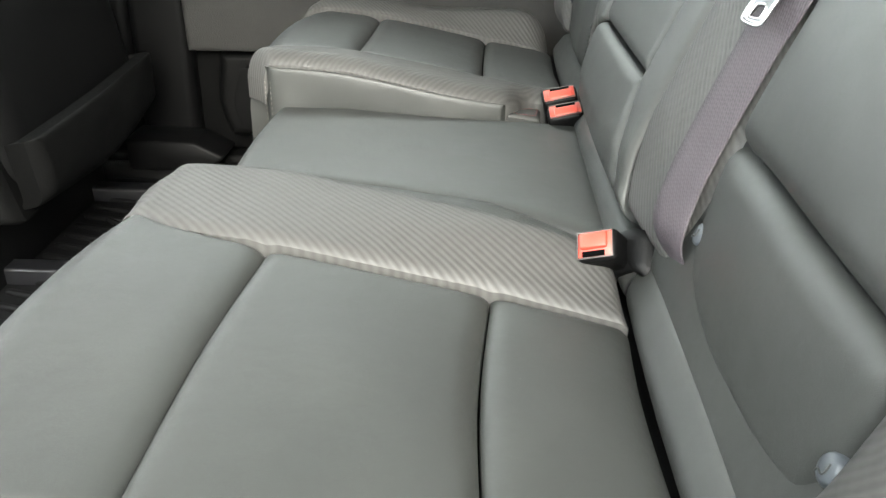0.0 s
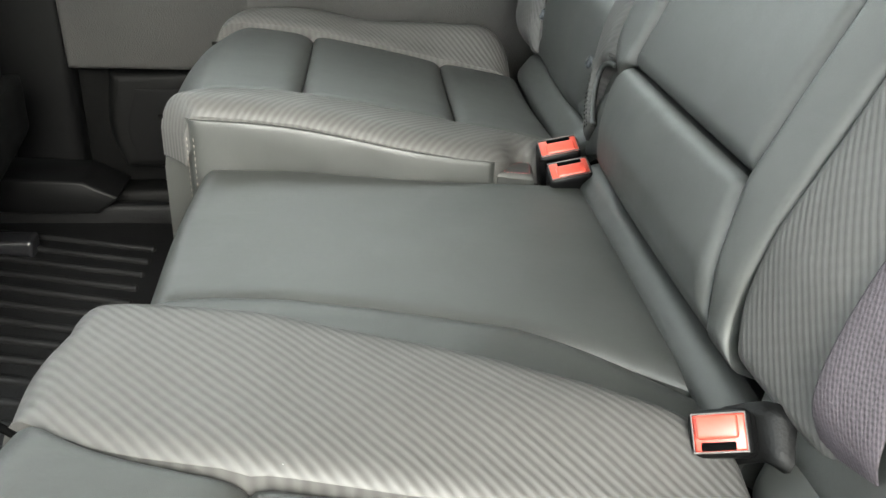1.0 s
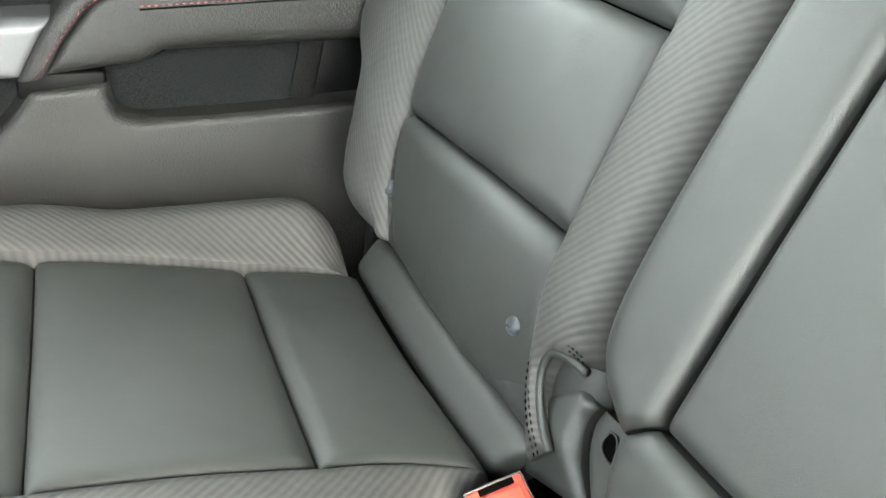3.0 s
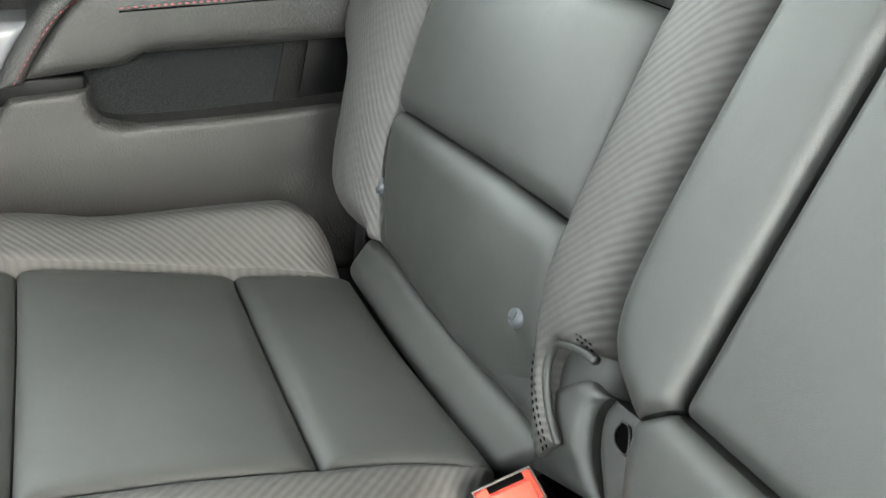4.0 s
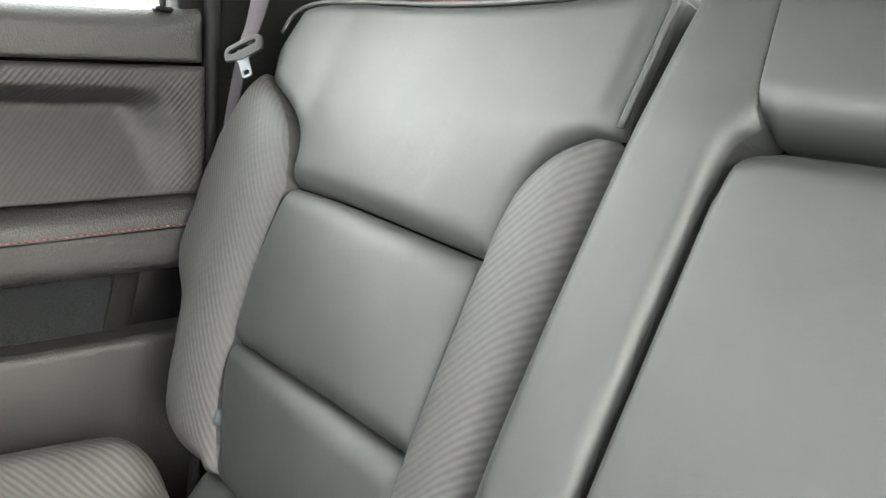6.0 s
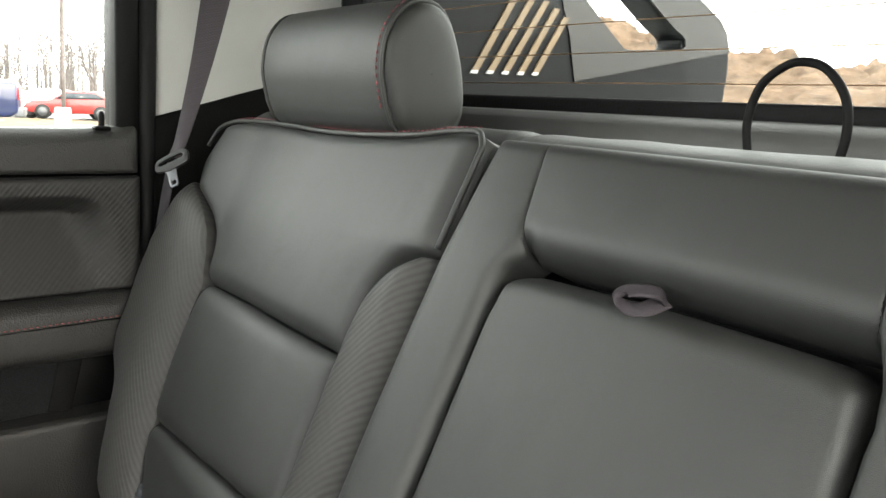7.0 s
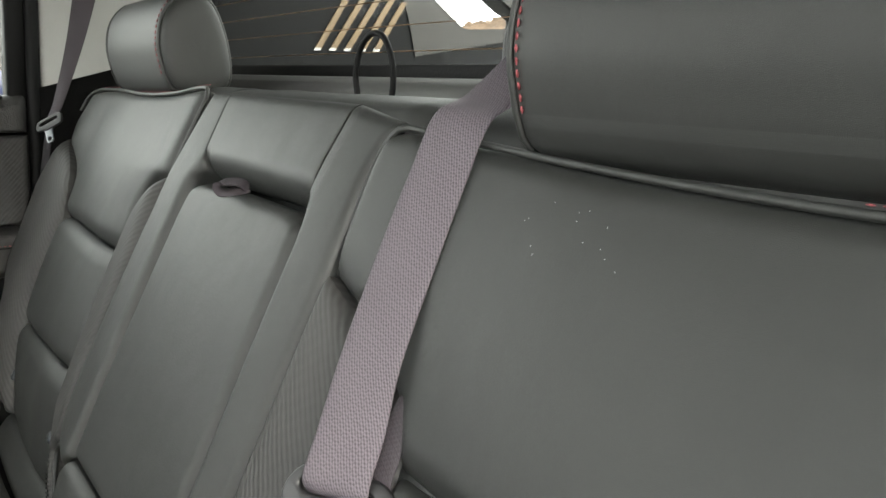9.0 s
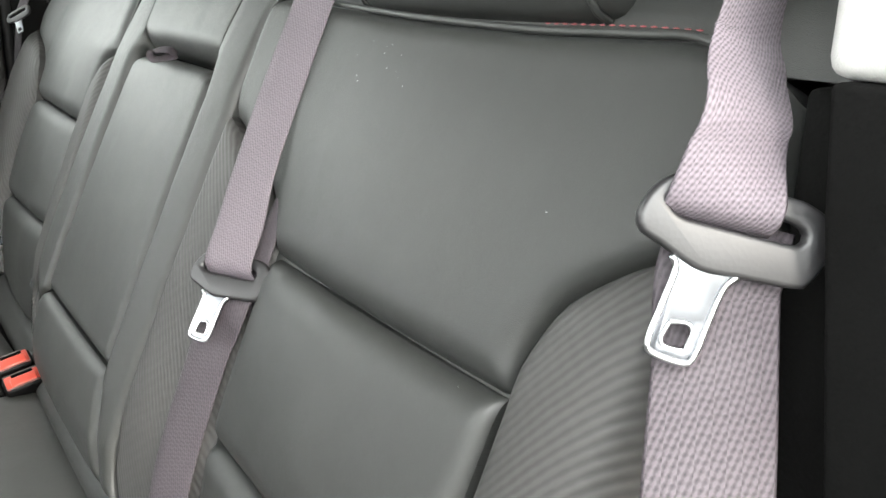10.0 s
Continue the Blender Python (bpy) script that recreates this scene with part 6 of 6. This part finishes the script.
# ---- ground, mound and parked cars ----
def sheet(name, nx, ny, x0, x1, y0, y1, f):
    xs, ys = np.linspace(x0, x1, nx), np.linspace(y0, y1, ny)
    verts = [(x, y, f(x, y)) for y in ys for x in xs]
    faces = [(j * nx + i, j * nx + i + 1, (j + 1) * nx + i + 1, (j + 1) * nx + i) for j in range(ny - 1) for i in range(nx - 1)]
    return mesh_from(name, verts, faces)


tagged(put("ground", sheet("ground", 60, 60, -900, 900, -900, 900, lambda x, y: ground_z), M_ASPHALT), "pale grey asphalt car park", "ground", kind="structure")
tagged(put("verge", sheet("verge", 40, 20, -6, 26, 30, 46, lambda x, y: ground_z + 0.02 + 0.08 * noise.noise((x * 0.6, y * 0.6, 1))), M_GRASS), "dead tan grass verge between parking rows", "grass", kind="structure")
for k, (x, y, w) in enumerate(((3.2, 27.0, 2.6), (6.5, 36, 3.5), (11, 42, 5))):
    tagged(put("snow_patch", sheet("snow", 14, 8, x, x + w, y, y + 1.2, lambda a, b: ground_z + 0.05 + 0.05 * noise.noise((a, b, 7))), M_SNOW), "thin patch of old snow on the asphalt", "snow", kind="structure")


def mound_height(x, y):
    d = max(0.0, 1 - abs((x - 31) / (13 if x > 31 else 16.5))) ** 0.55
    e = max(0.0, min(1.0, (46 - y) / 12)) * max(0.0, min(1.0, (y + 12) / 8))
    crest = float(np.interp(y, (5.0, 17.0, 18.5, 21.0, 24.5, 27.0, 29.5, 33.0, 36.0, 46.0), (3.6, 3.9, 4.15, 4.6, 4.6, 5.4, 6.4, 6.5, 6.2, 4.4)))
    top = crest + 0.35 * noise.noise((x * 0.3, y * 0.3, 2))
    rough = 0.34 * noise.noise((x * 0.9, y * 0.9, 5)) + 0.32 * noise.noise((x * 2.1, y * 2.1, 8)) + 0.20 * noise.noise((x * 4.6, y * 4.6, 3))
    return ground_z - 0.1 + d * e * (top + rough)


tagged(put("dirt_mound", sheet("mound", 230, 400, 14, 45, -14, 48, mound_height), M_DIRT), "long bare mound of orange-brown dirt", "mound")


def weeds(name, x, y, z, h, seed):
    random.seed(seed)
    bms = []
    verts, faces = [], []
    for _ in range(26):
        a, r = random.uniform(0, 6.28), random.uniform(0.05, 0.35)
        tip = Vector((x + r * math.cos(a), y + r * math.sin(a), z + h * random.uniform(0.5, 1)))
        root = Vector((x + 0.1 * random.uniform(-1, 1), y + 0.1 * random.uniform(-1, 1), z - 0.15))
        i = len(verts)
        verts += [root + Vector((0.008, 0, 0)), root - Vector((0.008, 0, 0)), root + Vector((0, 0.008, 0)), tip]
        faces += [(i, i + 1, i + 3), (i + 1, i + 2, i + 3), (i + 2, i, i + 3)]
    return tagged(put(name, mesh_from(name, verts, faces, smooth=False), M_TWIG), "dry weed stalks on the dirt mound", "weeds")


for k, (x, y) in enumerate(((30, 26), (30.5, 24.5), (31, 22), (30, 19), (31, 17.4), (30, 15.6), (31, 28), (30.4, 13))):
    weeds("dry_weeds", x, y, mound_height(x, y), 0.9, 40 + k)


def vehicle(name, x, y, turn, colour, label, kind="truck", size=1.0):
    """A parked vehicle, its tail towards +x before turning."""
    ob = thing(name, (0, 0, 0))
    tagged(ob, label, "pickup truck" if kind == "truck" else "car", group="parked vehicles")
    if kind == "truck":
        side = [(-5.6, 0.55), (-5.55, 0.95), (-5.3, 1.10), (-4.2, 1.18), (-3.5, 1.80), (-3.1, 1.88), (-1.9, 1.86), (-1.65, 1.36), (-0.02, 1.34), (0.0, 0.60), (-0.2, 0.48), (-5.4, 0.45)]
        glass = [(-4.05, 1.22), (-3.45, 1.74), (-1.95, 1.76), (-1.80, 1.25)]
        wheels = (-4.6, -1.15)
    else:
        side = [(-4.5, 0.45), (-4.5, 0.75), (-4.2, 0.90), (-3.3, 1.00), (-2.6, 1.45), (-1.2, 1.48), (-0.4, 1.10), (0.0, 1.02), (0.0, 0.5), (-0.2, 0.35), (-4.3, 0.32)]
        glass = [(-3.15, 1.03), (-2.55, 1.38), (-1.25, 1.40), (-0.65, 1.10)]
        wheels = (-3.7, -0.95)
    part("body", prism(side, -0.95, 0.95, 0.07), colour, ob)
    for sg in (-1, 1):
        part("side_glass", prism(glass, sg * 0.945, sg * 0.958), M_CARGLASS, ob, "dark side glass")
        for wx in wheels:
            tyre = put("wheel", tube([(wx, sg * 0.72, 0.38), (wx, sg * 0.985, 0.38)], 0.38, 24, n=4), M_TYRE, ob, "black tyre")
            put("rim", tube([(wx, sg * 0.90, 0.38), (wx, sg * 0.995, 0.38)], 0.23, 18, n=3), M_SILVER, tyre, "silver rim")
        part("tail_lamp", boxed(-0.10, 0.02, sg * 0.80 - 0.12, sg * 0.80 + 0.14, 0.92, 1.24, 0.03, 3) if kind == "truck" else boxed(-0.10, 0.02, sg * 0.75 - 0.16, sg * 0.75 + 0.16, 0.78, 0.95, 0.02, 2), M_TAIL, ob, "red tail lamp")
    part("bumper", boxed(-0.10, 0.14, -0.9, 0.9, 0.50, 0.70, 0.03, 3), M_SILVER if kind == "truck" else colour, ob, "rear bumper")
    part("tail_panel", boxed(-0.02, 0.014, -0.62, 0.62, 0.75, 1.28, 0.02, 2) if kind == "truck" else boxed(-0.5, -0.40, -0.6, 0.6, 1.12, 1.3, 0.02, 2), colour if kind == "truck" else M_CARGLASS, ob)
    if size > 1:
        for sg in (-1, 1):
            part("door_mirror", rbox((0.14, 0.22, 0.26), 0.05, 3, Matrix.Translation((-3.75, sg * 1.08, 1.32))), M_BLACK, ob, "black door mirror")
    ob.matrix_basis = pose(x, y, ground_z, 0, 0, turn) @ Matrix.Scale(size, 4)
    return ob


vehicle("parked_truck", 5.05, 31.0, -12, M_BLUE, "blue parked pickup truck with red tail lamps", "truck", 1.25)
random.seed(11)
for k in range(9):
    vehicle("parked_car" if k % 3 else "parked_truck", 1.0 + 2.9 * k, 47 + 1.2 * (k % 2), -14 + random.uniform(-5, 5), (M_WHITE, M_WHITE, M_SILVER, M_WHITE, M_REDPAINT)[k % 5], "white parked car in the far row" if k % 5 in (0, 1, 3) else ("silver parked car in the far row" if k % 5 == 2 else "red parked car in the far row"), "car" if k % 3 else "truck")
for k in range(5):
    vehicle("parked_car", 2.0 + 3.4 * k, 62, 84, (M_WHITE, M_SILVER, M_WHITE)[k % 3], "pale parked car in a distant row", "car")
vehicle("parked_truck", 4.59, 8.37, 131, M_WHITE, "tall white parked pickup truck beyond the bed", "truck", 1.05)


def lamp_pole(x, y, h):
    ob = tagged(thing("lamp_pole", (x, y, ground_z)), "tall dark lamp pole in the car park", "lamp pole", group="lamp poles")
    put("pole", tube([(x, y, ground_z), (x, y, ground_z + h)], 0.09, 10, n=6), M_POLE, ob)
    part("lamp_head", boxed(x - 0.5, x + 0.5, y - 0.15, y + 0.15, ground_z + h - 0.1, ground_z + h + 0.08, 0.04, 2), M_POLE, ob)


lamp_pole(9.6, 46, 11)
lamp_pole(17.6, 66, 9.0)


def bare_tree(x, y, h, seed, material=None):
    random.seed(seed)
    ob = tagged(thing("bare_tree", (x, y, ground_z)), "leafless grey-brown tree at the car park edge", "tree", group="far trees")
    tv, tf, cv, cf = [], [], [], []

    def limb(a, b, r0, r1, store_v, store_f, sides):
        t = (b - a).normalized()
        u = t.cross(Vector((0.3, 0.9, 0.2))).normalized()
        w = t.cross(u)
        i = len(store_v)
        for p, r in ((a, r0), (b, r1)):
            for j in range(sides):
                g = 2 * math.pi * j / sides
                store_v.append(p + r * (math.cos(g) * u + math.sin(g) * w))
        for j in range(sides):
            store_f.append((i + j, i + (j + 1) % sides, i + sides + (j + 1) % sides, i + sides + j))

    def grow(p, d, length, r, level):
        q = p + d * length
        limb(p, q, r, r * 0.7, *((tv, tf, 6) if level < 2 else (cv, cf, 3)))
        if level == 5:
            return
        for _ in range(3 if level < 4 else 2):
            e = (d + Vector((random.uniform(-1, 1), random.uniform(-1, 1), random.uniform(-0.3, 0.7))) * 0.62).normalized()
            grow(p + d * length * random.uniform(0.6, 1.0), e, length * random.uniform(0.55, 0.78), r * 0.58, level + 1)
    grow(Vector((x, y, ground_z - 0.1)), Vector((random.uniform(-0.05, 0.05), 0, 1)).normalized(), h * 0.34, h * 0.020, 0)
    put("trunk", mesh_from("trunk", tv, tf), M_BARK, ob)
    put("crown", mesh_from("crown", cv, cf), M_TWIG, ob)


for k in range(34):
    bare_tree(10 + 1.5 * k + random.Random(k).uniform(-1, 1), 88 + random.Random(k + 50).uniform(-6, 6), 8 + random.Random(k + 9).uniform(-1, 2.4) - (2.5 if k < 7 else 0), 100 + k)


def fir(x, y, h, seed):
    random.seed(seed)
    ob = tagged(thing("fir_tree", (x, y, ground_z)), "distant dark evergreen tree", "tree", group="far trees")
    put("trunk", tube([(x, y, ground_z), (x, y, ground_z + h)], [0.14] * 4 + [0.03], 6, n=5), M_BARK, ob)
    verts, faces = [], []
    for _ in range(420):
        f = random.uniform(0.08, 1.0)
        z = ground_z + h * f
        r = (1.02 - f) * h * 0.24 * random.uniform(0.3, 1.1)
        a = random.uniform(0, 6.28)
        c = Vector((x + r * math.cos(a), y + r * math.sin(a), z))
        o = Vector((math.cos(a), math.sin(a), -0.35)) * 0.45
        p = Vector((-math.sin(a), math.cos(a), random.uniform(-0.3, 0.3))) * 0.16
        i = len(verts)
        verts += [c - p, c + p, c + o]
        faces.append((i, i + 1, i + 2))
    put("crown", mesh_from("crown", verts, faces, smooth=False), M_FIR, ob)


for k in range(8):
    fir(-2 + 2.2 * k, 92 + (k % 3) * 2, 5.2 + 1.6 * random.Random(k).random(), 300 + k)


def far_woods():
    """A belt of leafless woodland closing the car park: thin trunks and a haze of twigs."""
    random.seed(77)
    verts, faces = [], []

    def blade(p, q, w):
        i = len(verts)
        verts.extend([p - Vector((w, 0, 0)), p + Vector((w, 0, 0)), q])
        faces.append((i, i + 1, i + 2))
    for _ in range(330):
        x, y = random.uniform(-12, 75), random.uniform(96, 118)
        h = (9.5 if x > 15 else 5.0) * random.uniform(0.75, 1.15)
        root = Vector((x, y, ground_z))
        blade(root, root + Vector((random.uniform(-0.4, 0.4), 0, h)), 0.13)
        for _ in range(44):
            f = random.uniform(0.12, 0.95)
            c = root + Vector((random.uniform(-1, 1) * 1.7 * (1.1 - f), random.uniform(-1, 1), h * f))
            blade(c, c + Vector((random.uniform(-0.8, 0.8), random.uniform(-0.3, 0.3), random.uniform(0.3, 1.1))), random.uniform(0.03, 0.07))
    tagged(put("far_woods", mesh_from("far_woods", verts, faces, smooth=False), M_TWIG), "belt of leafless brown-grey woodland beyond the car park", "woods", kind="stuff")


far_woods()


def lamp_post(x, y, h):
    ob = tagged(thing("street_lamp", (x, y, ground_z)), "tall dark metal lamp post on a pale concrete foot", "street lamp")
    put("pole", tube([(x, y, ground_z + 0.8), (x, y, ground_z + h * 0.5), (x, y, ground_z + h)], 0.055, 10, n=6), M_BARK, ob)
    put("foot", tube([(x, y, ground_z), (x, y, ground_z + 0.85), (x, y, ground_z + 0.9)], [0.30] * 5 + [0.26], 16, n=6), M_SNOW, ob, "pale concrete foot")
    part("lamp_head", rbox((0.7, 0.28, 0.12), 0.03, 2, Matrix.Translation((x + 0.3, y, ground_z + h))), M_BARK, ob)


lamp_post(7.0, 34.0, 8.5)
